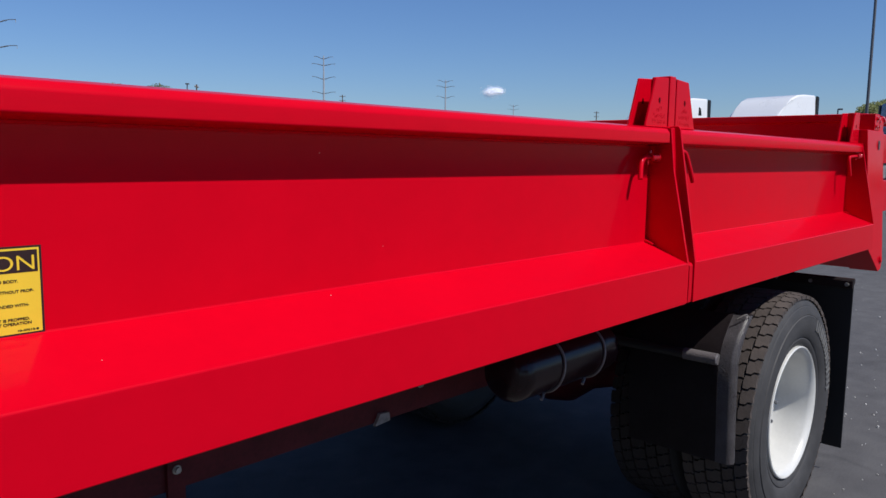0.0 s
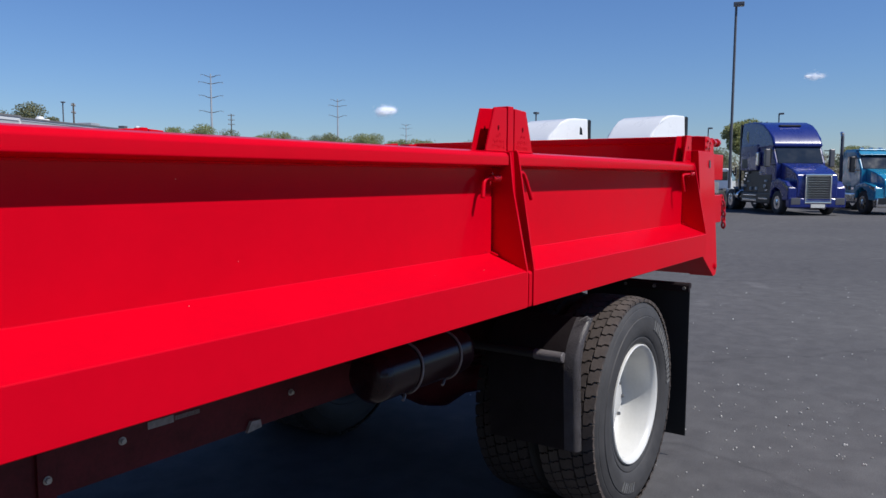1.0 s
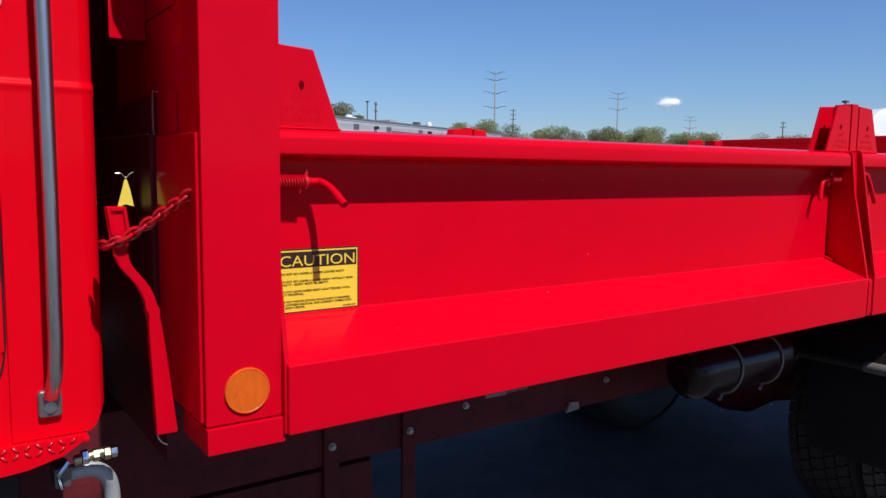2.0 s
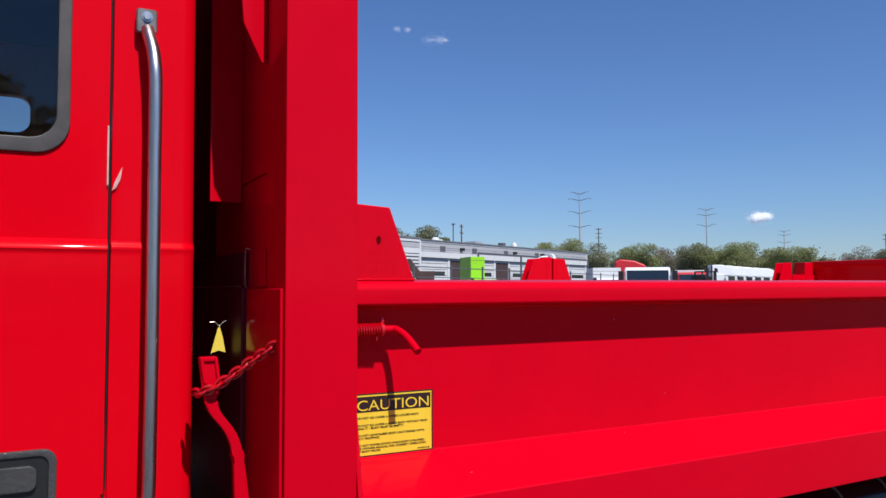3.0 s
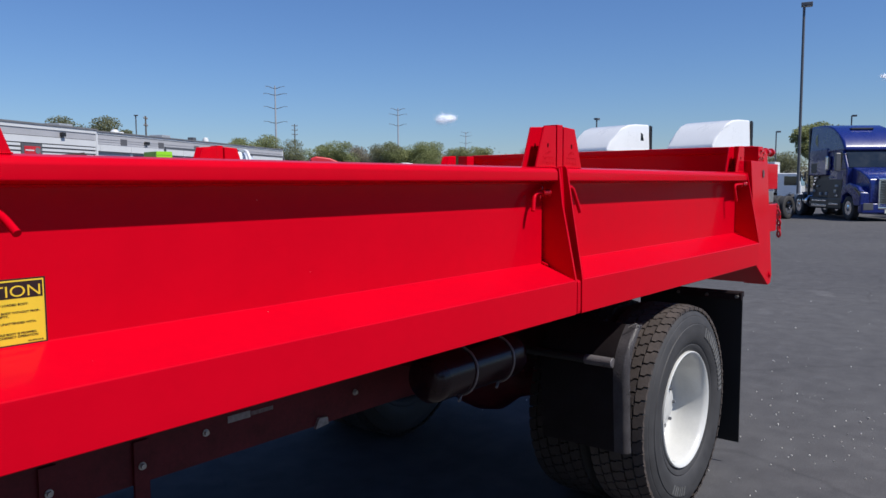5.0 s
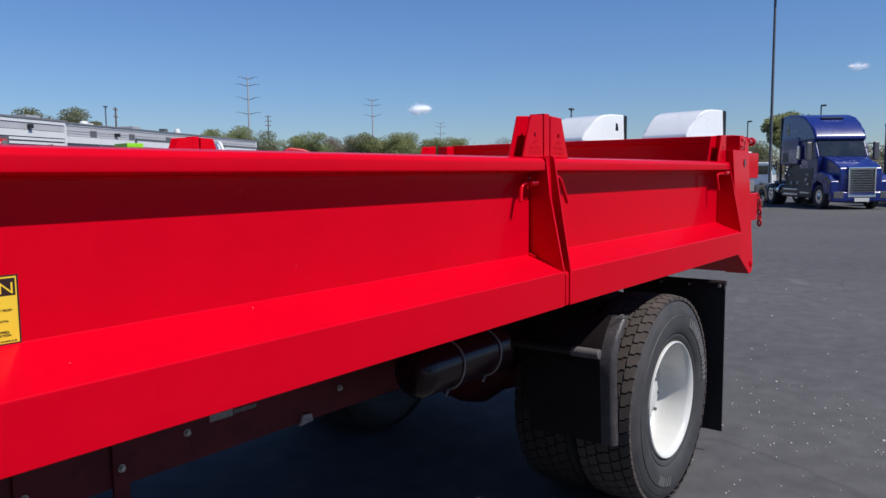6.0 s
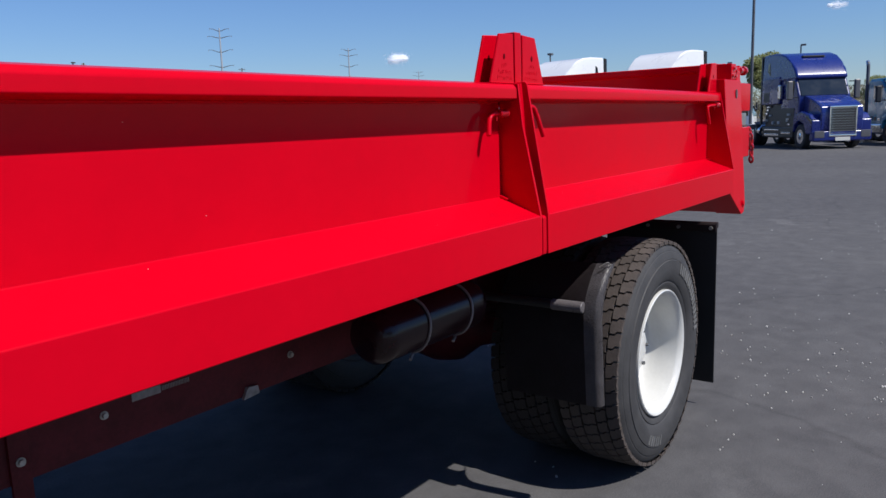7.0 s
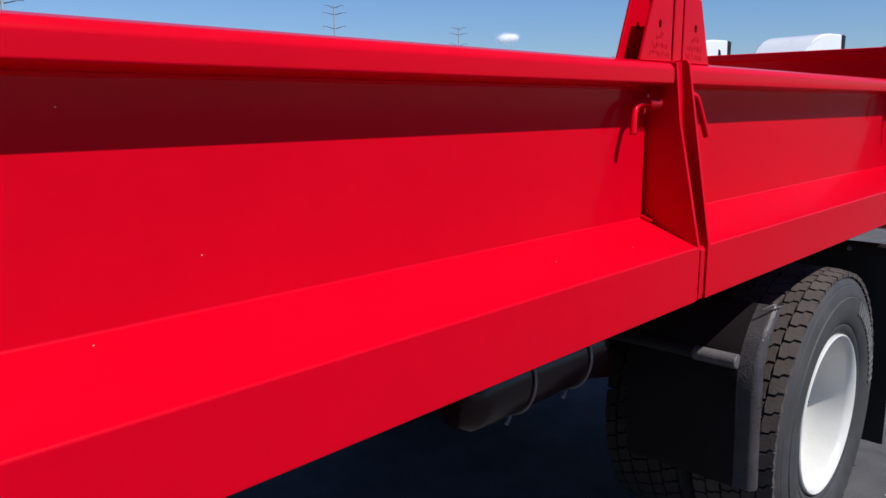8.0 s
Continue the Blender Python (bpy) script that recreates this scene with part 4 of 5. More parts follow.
        lathe(bm, [(0.017, 0.200), (0.017, 0.173), (0.011, 0.171), (0.011, 0.146)], 6, (0.1425 * math.cos(a), 0, 0.1425 * math.sin(a)))
        part("lug_nut", bm, POLE, w)
    for k in range(6):
        a = 2 * math.pi * k / 6
        bm = bmesh.new()
        lathe(bm, [(0.0085, 0.121), (0.0085, 0.107), (0.0055, 0.105)], 6, (0.088 * math.cos(a), 0, 0.088 * math.sin(a)))
        part("hub_bolt", bm, POLE, hub)
    return w


def tyre_marks(w, start, count, step, r0, r1):
    """Raised marks on the sidewall as plain bars."""
    tyre = [c for c in w.children if c.name.startswith("tyre")][0]
    rng = random.Random(3)
    bm = bmesh.new()
    for k in range(count):
        a = radians(start + step * k)
        for s in (-0.30, 0.24):
            d = radians(step) * s
            q = radians(step) * 0.13
            lo = [bm.verts.new((r * math.cos(a + d + e), y - 0.0005, r * math.sin(a + d + e))) for r, e, y in ((r0, -q, -0.0118), (r0, q, -0.0118), (r1, q, -0.0098), (r1, -q, -0.0098))]
            hi = [bm.verts.new((v.co.x, v.co.y - 0.002, v.co.z)) for v in lo]
            bm.faces.new(hi)
            for i in range(4):
                bm.faces.new((lo[i], lo[(i + 1) % 4], hi[(i + 1) % 4], hi[i]))
    part("sidewall_mark", bm, LETTER, tyre)


AXLE_X, AXLE_Z = 3.138, 0.510
rear_wheel = wheel(truck, (AXLE_X, 0.0, AXLE_Z), -1)
tyre_marks(rear_wheel, 62, 8, -8.0, 0.368, 0.418)
tyre_marks(rear_wheel, 258, 3, -8.0, 0.368, 0.412)
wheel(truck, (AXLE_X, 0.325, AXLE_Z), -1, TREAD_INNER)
wheel(truck, (AXLE_X, WIDE, AXLE_Z), 1)
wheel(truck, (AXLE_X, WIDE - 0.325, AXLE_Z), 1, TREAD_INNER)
wheel(truck, (-2.33, 0.12, AXLE_Z), -1)
wheel(truck, (-2.33, WIDE - 0.12, AXLE_Z), 1)

# ---- chassis ----
for y in (0.755, WIDE - 0.835):
    prism_part("frame_rail", CHASSIS, truck, [(y, 0.715), (y + 0.08, 0.715), (y + 0.08, 0.723), (y + 0.01, 0.723), (y + 0.01, 0.977), (y + 0.08, 0.977), (y + 0.08, 0.985), (y, 0.985)], "x", -3.05, 4.05)
for x in (-2.9, -1.2, 0.4, 1.6, 2.45, 3.75):
    simple("cross_member", CHASSIS, truck, [(x, x + 0.09, 0.765, WIDE - 0.765, 0.74, 0.96)], 0.004)
for x, z in ((0.722, 0.772), (0.45, 0.775), (0.95, 0.812), (1.62, 0.80), (2.0, 0.80), (2.15, 0.76)):
    bm = bmesh.new()
    lathe(bm, [(0.012, -0.003), (0.012, 0.0)], 16, (x, 0.755 - (0.012 if x in (0.722, 0.45) else 0), z))
    lathe(bm, [(0.008, -0.012), (0.008, -0.003)], 6, (x, 0.755 - (0.012 if x in (0.722, 0.45) else 0), z))
    part("frame_bolt", bm, ZINC, truck)
for x in (0.45, 0.722):
    simple("hanger_bracket", CHASSIS, truck, [(x - 0.025, x + 0.025, 0.743, 0.756, 0.30, 0.85), (x - 0.025, x + 0.025, 0.60, 0.756, 0.28, 0.30)], 0.003)
simple("tool_box", CHASSIS, truck, [(-0.30, 0.60, 0.76, 1.05, 0.30, 0.70)], 0.01)
label_strip = simple("frame_label", LABEL_GREY, truck, [(1.035, 1.125, 0.753, 0.7555, 0.822, 0.845)], label="white paper label on the frame")
for k in range(18):
    simple("label_mark", LABEL_GREY, label_strip, [(1.130 + 0.0052 * k, 1.1325 + 0.0052 * k, 0.7535, 0.7552, 0.826, 0.840)])
bm = bmesh.new()
prism(bm, [(1.405, 0.708), (1.47, 0.714), (1.465, 0.742), (1.425, 0.745)], "y", 0.742, 0.7545)
part("frame_tag", bm, LABEL_GREY, truck)
# air tank with straps
bm = bmesh.new()
TANK_Y, TANK_Z = 0.408, 0.902
lathe(bm, [(0.02, 0.0), (0.070, 0.010), (0.091, 0.036), (0.094, 0.065), (0.094, 0.535), (0.091, 0.564), (0.070, 0.590), (0.02, 0.60)], 36, (1.62, TANK_Y, TANK_Z), "x")
tank = part("air_tank", bm, TANK, truck, "black air tank held by two bare metal straps")
for x in (1.834, 2.08):
    bm = bmesh.new()
    tube(bm, [(x + 0.004 * math.sin(3 * a), TANK_Y + 0.0975 * math.cos(a), TANK_Z + 0.0975 * math.sin(a)) for a in (2 * math.pi * k / 40 for k in range(40))], 0.0045, 6, closed=True)
    tube(bm, [(x, TANK_Y - 0.02, TANK_Z - 0.094), (x - 0.03, TANK_Y - 0.03, TANK_Z - 0.112)], 0.006, 6)
    part("tank_strap", bm, STRAP, tank)
    simple("tank_bracket", CHASSIS, truck, [(x - 0.03, x + 0.03, TANK_Y + 0.07, 0.758, TANK_Z - 0.02, TANK_Z + 0.09)], 0.003)
tube_part("tank_hose", PLASTIC, tank, smooth_line([(2.20, 0.40, 0.90), (2.30, 0.46, 0.82), (2.34, 0.56, 0.74), (2.30, 0.70, 0.72)]), 0.012, 8)
# axle, springs, shaft
bm = bmesh.new()
lathe(bm, [(0.07, 0.20), (0.07, 0.85), (0.11, 0.98), (0.20, 1.10), (0.22, 1.22), (0.20, 1.34), (0.11, 1.46), (0.07, 1.59), (0.07, 2.24)], 24, (AXLE_X, 0, AXLE_Z))
part("rear_axle", bm, CHASSIS, truck)
tube_part("drive_shaft", CHASSIS, truck, [(-0.4, WIDE / 2, 0.72), (2.9, WIDE / 2, 0.55)], 0.055, 14)
for y in (0.70, WIDE - 0.78):
    bm = bmesh.new()
    for k in range(6):
        h = 0.72 - 0.11 * k
        prism(bm, [(AXLE_X - h, 0.70 + 0.05 * (h / 0.72) ** 2 - 0.016 * k), (AXLE_X, 0.675 - 0.016 * k), (AXLE_X + h, 0.70 + 0.05 * (h / 0.72) ** 2 - 0.016 * k), (AXLE_X + h, 0.712 + 0.05 * (h / 0.72) ** 2 - 0.016 * k), (AXLE_X, 0.688 - 0.016 * k), (AXLE_X - h, 0.712 + 0.05 * (h / 0.72) ** 2 - 0.016 * k)], "y", y, y + 0.08)
    part("leaf_spring", bm, CHASSIS, truck)
bm = bmesh.new()
lathe(bm, [(0.06, 0.20), (0.06, 2.24)], 16, (-2.33, 0, AXLE_Z))
part("front_axle", bm, BLACK, truck)


# splash guards ahead of the rear wheels, mud flaps behind
def guards():
    bm = bmesh.new()
    line = smooth_line([(2.497, 0, 0.462), (2.487, 0, 0.60), (2.478, 0, 0.74), (2.478, 0, 0.82), (2.490, 0, 0.875), (2.516, 0, 0.925), (2.552, 0, 0.968), (2.592, 0, 1.006)], 6)
    def sheet(across):
        cols = [[bm.verts.new((p.x + dx, y, p.z)) for dx, y in across] for p in line]
        for a, b in zip(cols, cols[1:]):
            for i in range(len(across) - 1):
                bm.faces.new((a[i], a[i + 1], b[i + 1], b[i]))
        bmesh.ops.solidify(bm, geom=bm.faces[:], thickness=0.006)

    sheet([(0.0, 0.075), (0.0, 0.25), (0.0, 0.43)])
    guard = part("splash_guard", bm, SHEET, truck, "black plastic splash guard", smooth=35)
    bm = bmesh.new()
    sheet([(0.029 - 0.029 * math.cos(radians(q)), 0.043 - 0.029 * math.sin(radians(q))) for q in (165, 140, 115, 90, 65, 40, 15)] + [(0.0, 0.0745)])
    part("rolled_edge", bm, GUARD, guard, smooth=35)
    # Arm coloured dark for its shaded run, with a pale piece for the sunlit end.
    bm = bmesh.new()
    tube(bm, [(2.475, 0.085, 0.855), (2.475, 0.76, 0.855)], 0.018, 14)
    pipe = part("guard_arm", bm, FLAP, truck)
    bm = bmesh.new()
    lathe(bm, [(0.005, 0.0), (0.019, 0.001), (0.022, 0.004), (0.022, 0.13)], 18, (2.475, 0.074, 0.855))
    part("arm_sleeve", bm, GUARD, pipe)
    tube_part("cable_tie", WIRE, guard, smooth_line([(2.55, 0.045, 1.000), (2.570, 0.020, 1.016), (2.60, 0.018, 1.000), (2.63, 0.022, 0.988)]), 0.0022, 6)
    mirrored(guard, truck)
    mirrored(pipe, truck)
    flap = simple("mud_flap", FLAP, truck, [(3.918, 3.928, 0.008, 0.62, 0.130, 0.994)], 0.002, label="black rubber mud flap")
    simple("flap_strip", BLACK, flap, [(3.908, 3.918, 0.010, 0.62, 0.952, 0.990)], 0.002)
    tube_part("flap_hanger", BLACK, flap, [(3.938, 0.01, 0.985), (3.938, 0.78, 0.985)], 0.016, 10)
    for k in range(4):
        bm = bmesh.new()
        lathe(bm, [(0.010, -0.010), (0.010, 0.0)], 6, (3.908, 0.035 + 0.17 * k, 0.972), "x")
        part("flap_bolt", bm, ZINC, flap)
    mirrored(flap, truck)


guards()


# ---- loose stones on the asphalt ----
def stones():
    rng = random.Random(11)
    bm = bmesh.new()
    for _ in range(420):
        x, y = rng.uniform(2.6, 13), rng.gauss(-0.9, 1.5)
        if rng.random() < 0.35:
            x, y = rng.gauss(4.6, 0.7), rng.gauss(-0.35, 0.5)
        s = rng.uniform(0.003, 0.0085) * (1.5 if rng.random() < 0.08 else 1)
        bmesh.ops.create_icosphere(bm, subdivisions=1, radius=s, matrix=pose(x, y, s * 0.35, rng.uniform(0, 360), rng.uniform(0, 360), 0) @ Matrix.Diagonal((1, rng.uniform(0.6, 1), rng.uniform(0.5, 0.9), 1)))
    tagged(part("loose_gravel", bm, STONE, smooth=20), "pale loose gravel scattered on the asphalt", "gravel", kind="stuff")


stones()

# ---- the lot beyond ----
EYE_X, EYE_Y, EYE_H = -0.35, -1.24, 1.6


def polar(az, d):
    return EYE_X + d * math.cos(radians(az)), EYE_Y + d * math.sin(radians(az))


def road_wheel(parent, x, y, r=0.51, w=0.30):
    wh = new("wheel")
    wh.parent = parent
    wh.matrix_basis = pose(x, y, r)
    bm = bmesh.new()
    lathe(bm, [(r * 0.58, 0.03), (r * 0.66, 0.0), (r * 0.90, 0.0), (r * 0.98, 0.03), (r, 0.08), (r, w - 0.08), (r * 0.98, w - 0.03), (r * 0.9, w), (r * 0.66, w), (r * 0.58, w - 0.03)], 32, (0, -w / 2, 0), "y", closed=True)
    part("tyre", bm, RUBBER, wh)
    bm = bmesh.new()
    lathe(bm, [(r * 0.58, 0.02), (r * 0.52, 0.05), (r * 0.30, 0.07), (r * 0.28, 0.02), (r * 0.1, 0.0), (r * 0.1, w), (r * 0.28, w - 0.02), (r * 0.30, w - 0.07), (r * 0.52, w - 0.05), (r * 0.58, w - 0.02)], 24, (0, -w / 2, 0))
    part("rim", bm, CHROME, wh)


def side_tank(t, s, rear):
    """Polished tanks, boxes and rails along a tractor's side, below the sleeper."""
    bm = bmesh.new()
    lathe(bm, [(0.05, 0.0), (0.24, 0.02), (0.28, 0.07), (0.28, 1.05), (0.24, 1.10), (0.05, 1.12)], 24, (rear + 0.2, s * 0.92, 0.72), "x")
    tank = part("fuel_tank", bm, CHROME, t)
    for x in (0.3, 0.8):
        simple("tank_band", DARK_TRIM, tank, [(rear + 0.2 + x, rear + 0.25 + x, *sorted((s * 0.63, s * 1.21)), 0.43, 1.01)], 0.01)
    simple("battery_box", GALV, t, [(rear + 1.45, rear + 1.95, *sorted((s * 0.62, s * 1.08)), 0.50, 1.02)], 0.03)
    simple("door_skirt", DARK_TRIM, t, [(1.95, 3.28, *sorted((s * 1.08, s * 1.125)), 0.86, 1.72)], 0.02)
    rng = random.Random(31 + s)
    for k in range(16):
        x, z, w, h = rng.uniform(2.1, rear + 1.6), rng.uniform(0.95, 1.80), rng.uniform(0.05, 0.30), rng.uniform(0.03, 0.16)
        y = 1.128 if x < 3.25 else 1.035
        simple("side_fitting", rng.choice((CHROME, GALV, DULL)), t, [(x, x + w, *sorted((s * (y - 0.02), s * (y + 0.05))), z, z + h)], 0.008)


def tractor(paint, label, at, turn, sleeper=True, chrome_grille=True, group="parked road tractors", rear=5.15, window=True):
    """A highway tractor, its bumper at the place given and its tail along +x before the turn."""
    t = thing("semi_tractor", label, "truck", group, (*at, 0), turn)
    # cab with hood
    W = 1.22

    def back(x):
        return x if x < 2.45 else 2.45 + (x - 2.45) * (rear - 2.45) / 2.70

    up = 1.0 if sleeper else 0.90
    prism_part("hood", paint, t, [(0.10, 0.75), (0.05, 1.45 * up), (0.14, 1.72 * up), (0.45, 1.88 * up), (1.0, 2.08 * up), (1.62, 2.22 * up), (1.62, 0.95), (1.55, 0.62), (1.50, 0.60), (0.62, 0.60)], "y", -0.86, 0.86, 0.12, seg=4)
    for s in (-1, 1):
        prism_part("fender", paint, t, [(0.12, 0.62), (0.10, 1.15), (0.40, 1.42 * up), (1.10, 1.56 * up), (1.76, 1.40 * up), (1.84, 0.70), (1.74, 0.70), (1.66, 1.0), (1.25, 1.16), (0.85, 1.02), (0.64, 0.62)], "y", s * 0.80, s * W, 0.06, seg=3)
        prism_part("headlight", DARK_GLASS if paint is BLUE else CHROME, t, [(0.115, 1.02), (0.13, 1.20), (0.58, 1.40 * up), (0.64, 1.30 * up)], "y", s * 1.02, s * (W + 0.012), 0.02)
        simple("fog_panel", DARK_TRIM if not sleeper else DULL, t, [(-0.035, 0.10, *sorted((s * 0.74, s * 1.14)), 0.46, 0.74)], 0.02)
        road_wheel(t, 1.22, s * 1.03)
    simple("bumper", paint if sleeper else CHROME, t, [(-0.02, 0.34, -1.20, 1.20, 0.32, 0.74)], 0.07, seg=3)
    g0, g1, gw = (0.50 if sleeper else 0.70), 1.74 * up, 0.56
    surround = simple("grille", CHROME if chrome_grille else DARK_TRIM, t, [(-0.03, 0.16, -gw, -gw + 0.06, g0, g1), (-0.03, 0.16, gw - 0.06, gw, g0, g1), (-0.04, 0.16, -gw, gw, g1 - 0.09, g1), (-0.04, 0.16, -gw, gw, g0, g0 + 0.09)], 0.015)
    simple("grille_back", DARK_TRIM, surround, [(-0.012, 0.15, -gw + 0.05, gw - 0.05, g0 + 0.04, g1 - 0.04)])
    if chrome_grille:
        for k in range(11):
            z = g0 + 0.13 + (g1 - g0 - 0.24) * k / 10
            bm = bmesh.new()
            tube(bm, [(-0.022, -gw + 0.06 + (2 * gw - 0.12) * q / 14, z + (0.022 if q % 2 else -0.022)) for q in range(15)], 0.011, 4)
            part("grille_bar", bm, CHROME, surround)
    else:
        for k in range(7):
            z = g0 + 0.12 + (g1 - g0 - 0.24) * k / 6
            simple("grille_bar", GALV, surround, [(-0.030, -0.010, -gw + 0.06, gw - 0.06, z - 0.02, z + 0.02)])
    simple("front_plate", PAPER, t, [(-0.045, -0.028, -0.30, 0.30, 0.33, 0.48)], 0.004)
    cowl, brow = 2.20 * up, 2.98 * up
    prism_part("cab", paint, t, [(1.60, 0.85), (1.60, cowl), (2.02, brow), (2.25, brow + 0.12), (3.30, brow + 0.12), (3.30, 0.85)], "y", -1.10, 1.10, 0.06, seg=3)
    bm = bmesh.new()
    prism(bm, [(1.572, cowl + 0.02), (1.955, brow - 0.05), (1.99, brow - 0.055), (1.60, cowl + 0.01)], "y", -0.99, 0.99)
    part("windscreen", bm, DARK_GLASS, t)
    if not sleeper:
        prism_part("sun_visor", paint, t, [(1.80, brow - 0.06), (1.98, brow + 0.10), (2.05, brow + 0.06), (1.88, brow - 0.10)], "y", -1.05, 1.05, 0.01)
    for s in (-1, 1):
        simple("side_window", DARK_GLASS, t, [(2.05, 2.80, *sorted((s * 1.095, s * 1.106)), cowl + 0.02, brow - 0.12)])
        mir = simple("mirror", DULL if paint is BLUE else DARK_TRIM, t, [(1.66, 1.82, *sorted((s * 1.32, s * 1.54)), cowl - 0.15, brow - 0.15)], 0.04, seg=3)
        for z in (brow - 0.24, cowl - 0.08):
            simple("mirror_arm", DARK_TRIM, mir, [(1.72, 1.76, *sorted((s * 1.08, s * 1.42)), z, z + 0.04)])
        for k in range(0 if paint is BLUE else 3):
            simple("door_panel", DARK_TRIM if k else CHROME, t, [(2.15 + 0.32 * k, 2.35 + 0.32 * k, *sorted((s * 1.098, s * 1.112)), 1.05, 1.15 + 0.05 * k)], 0.005)
    if sleeper:
        low = 1.90 if paint is BLUE else 0.85
        prism_part("sleeper", paint, t, [(3.30, low), (3.30, 3.1), (rear, 3.1), (rear, low)], "y", -1.20, 1.20, 0.06, seg=3)
        if paint is BLUE:
            simple("locker", DARK_TRIM, t, [(3.32, rear - 0.05, -1.02, 1.02, 0.90, 1.92)], 0.03)
        bm = bmesh.new()
        prof = [(1.86, 2.93), (1.88, 3.08), (2.10, 3.36), (2.45, 3.68), (2.90, 3.95), (3.45, 4.10), (4.1, 4.15), (5.17, 4.15), (5.17, 2.95), (3.4, 2.90)]
        prism(bm, [(back(x), z) for x, z in prof], "y", -1.19, 1.19)
        for v in bm.verts:
            if v.co.z > 3.2:
                v.co.y *= 0.95
            if v.co.x < 2.3:
                v.co.y *= 0.92
        soften(bm, 0.13, 4, 30)
        part("roof_fairing", bm, paint, t)
        if paint is not WHITE_TRUCK:
            simple("roof_vent", DARK_TRIM, t, [(2.70, 3.05, -0.48, 0.48, 3.86, 3.95)], 0.03)
        for s in (-1, 1):
            prism_part("side_extender", DARK_TRIM, t, [(rear + 0.025, 1.0), (rear + 0.025, 4.12), (rear + 0.15, 4.08), (rear + 0.15, 1.0)], "y", s * 1.10, s * 1.19, 0.01)
            if window:
                prism_part("sleeper_window", DARK_GLASS, t, [(back(x), z) for x, z in ((4.32, 3.20), (4.56, 3.14), (4.68, 3.30), (4.56, 3.72), (4.42, 3.78))], "y", s * 1.10, s * 1.165)
            simple("storage_hatch", DARK_TRIM, t, [(rear - 0.85, rear - 0.25, *sorted((s * 1.195, s * 1.208)), low + 0.12, low + 0.55)], 0.01)
            prism_part("chassis_fairing", DARK_TRIM, t, [(1.95, 0.42), (1.95, 0.90), (rear - 0.05, 0.90), (rear - 0.05, 0.42)], "y", s * 0.98, s * 1.14, 0.05, seg=3)
            if paint is BLUE:
                side_tank(t, s, rear)
            simple("step", CHROME, t, [(2.1, 3.0, *sorted((s * 1.13, s * 1.20)), 0.60, 0.68), (3.3, rear - 0.35, *sorted((s * 1.13, s * 1.18)), 0.50, 0.60), (3.3, rear - 0.35, *sorted((s * 1.13, s * 1.18)), 0.74, 0.80)], 0.01)
            prism_part("air_cleaner", CHROME, t, [(3.05, 2.1), (3.05, 2.75), (3.25, 2.75), (3.25, 2.1)], "y", s * 1.12, s * 1.30, 0.06, seg=3)
    else:
        simple("roof_cap", paint, t, [(2.0, 3.30, -1.02, 1.02, brow + 0.10, brow + 0.19)], 0.05, seg=3)
        for k in range(5):
            simple("roof_marker", CHROME, t, [(2.12, 2.30, -0.82 + 0.41 * k - 0.07, -0.82 + 0.41 * k + 0.07, brow + 0.18, brow + 0.26)], 0.03)
        for s in (-1, 1):
            bm = bmesh.new()
            tube(bm, smooth_line([(3.42, s * 1.10, 0.8), (3.42, s * 1.10, 2.4), (3.42, s * 1.10, 3.45), (3.50, s * 1.10, 3.65)], 4), 0.075, 12)
            stack = part("exhaust_stack", bm, POLE, t)
            tube_part("stack_tip", CHROME, stack, [(3.43, s * 1.10, 3.52), (3.515, s * 1.10, 3.69)], 0.082, 12)
            prism_part("fuel_tank", CHROME, t, [(1.95, 0.45), (1.95, 0.95), (3.2, 0.95), (3.2, 0.45)], "y", s * 0.62, s * 1.12, 0.12, seg=4)
    end = 8.2 if sleeper else 7.6
    for s in (-1, 1):
        simple("frame_rail", BLACK, t, [(1.4, end, *sorted((s * 0.36, s * 0.46)), 0.72, 0.98)], 0.01)
        for x in (end - 2.0, end - 0.72):
            road_wheel(t, x, s * 1.06)
            road_wheel(t, x, s * 0.72)
            simple("wheel_axle", BLACK, t, [(x - 0.07, x + 0.07, *sorted((0, s * 1.0)), 0.44, 0.58)])
    simple("deck_plate", ZINC, t, [(3.40 if not sleeper else rear + 0.25, end - 2.9, -0.44, 0.44, 0.98, 1.03), (end - 2.7, end - 2.4, -0.35, 0.35, 0.99, 1.35)], 0.01)
    prism_part("fifth_wheel", BLACK, t, [(end - 2.0, 1.0), (end - 2.0, 1.17), (end - 0.7, 1.12), (end - 0.7, 1.0)], "y", -0.45, 0.45, 0.02)
    for s in (-1, 1):
        prism_part("quarter_fender", DARK_TRIM, t, [(end - 2.65, 0.75), (end - 2.58, 1.02), (end - 2.3, 1.13), (end - 2.3, 1.10), (end - 2.55, 0.99), (end - 2.62, 0.75)], "y", s * 0.62, s * 1.2)
    return t


blue = tractor(BLUE, "dark blue sleeper tractor with chrome mesh grille", (34.65, 4.02), 36)
teal = tractor(TEAL, "teal blue day-cab tractor with chrome bumper and roof markers", (37.25, 1.05), 33, sleeper=False, chrome_grille=False)
tractor(WHITE_TRUCK, "white sleeper tractor with tall rounded roof", (27.9, 10.95), -14, rear=4.35, window=False)
white = tractor(WHITE_TRUCK, "white sleeper tractor with a dark roof window", (27.2, 15.15), -14, rear=4.55)
for k in range(6):
    copy_thing(white, pose(*polar(39.9 - 0.52 * k, 94 + 4.2 * k), 0, 0, 0, 146))


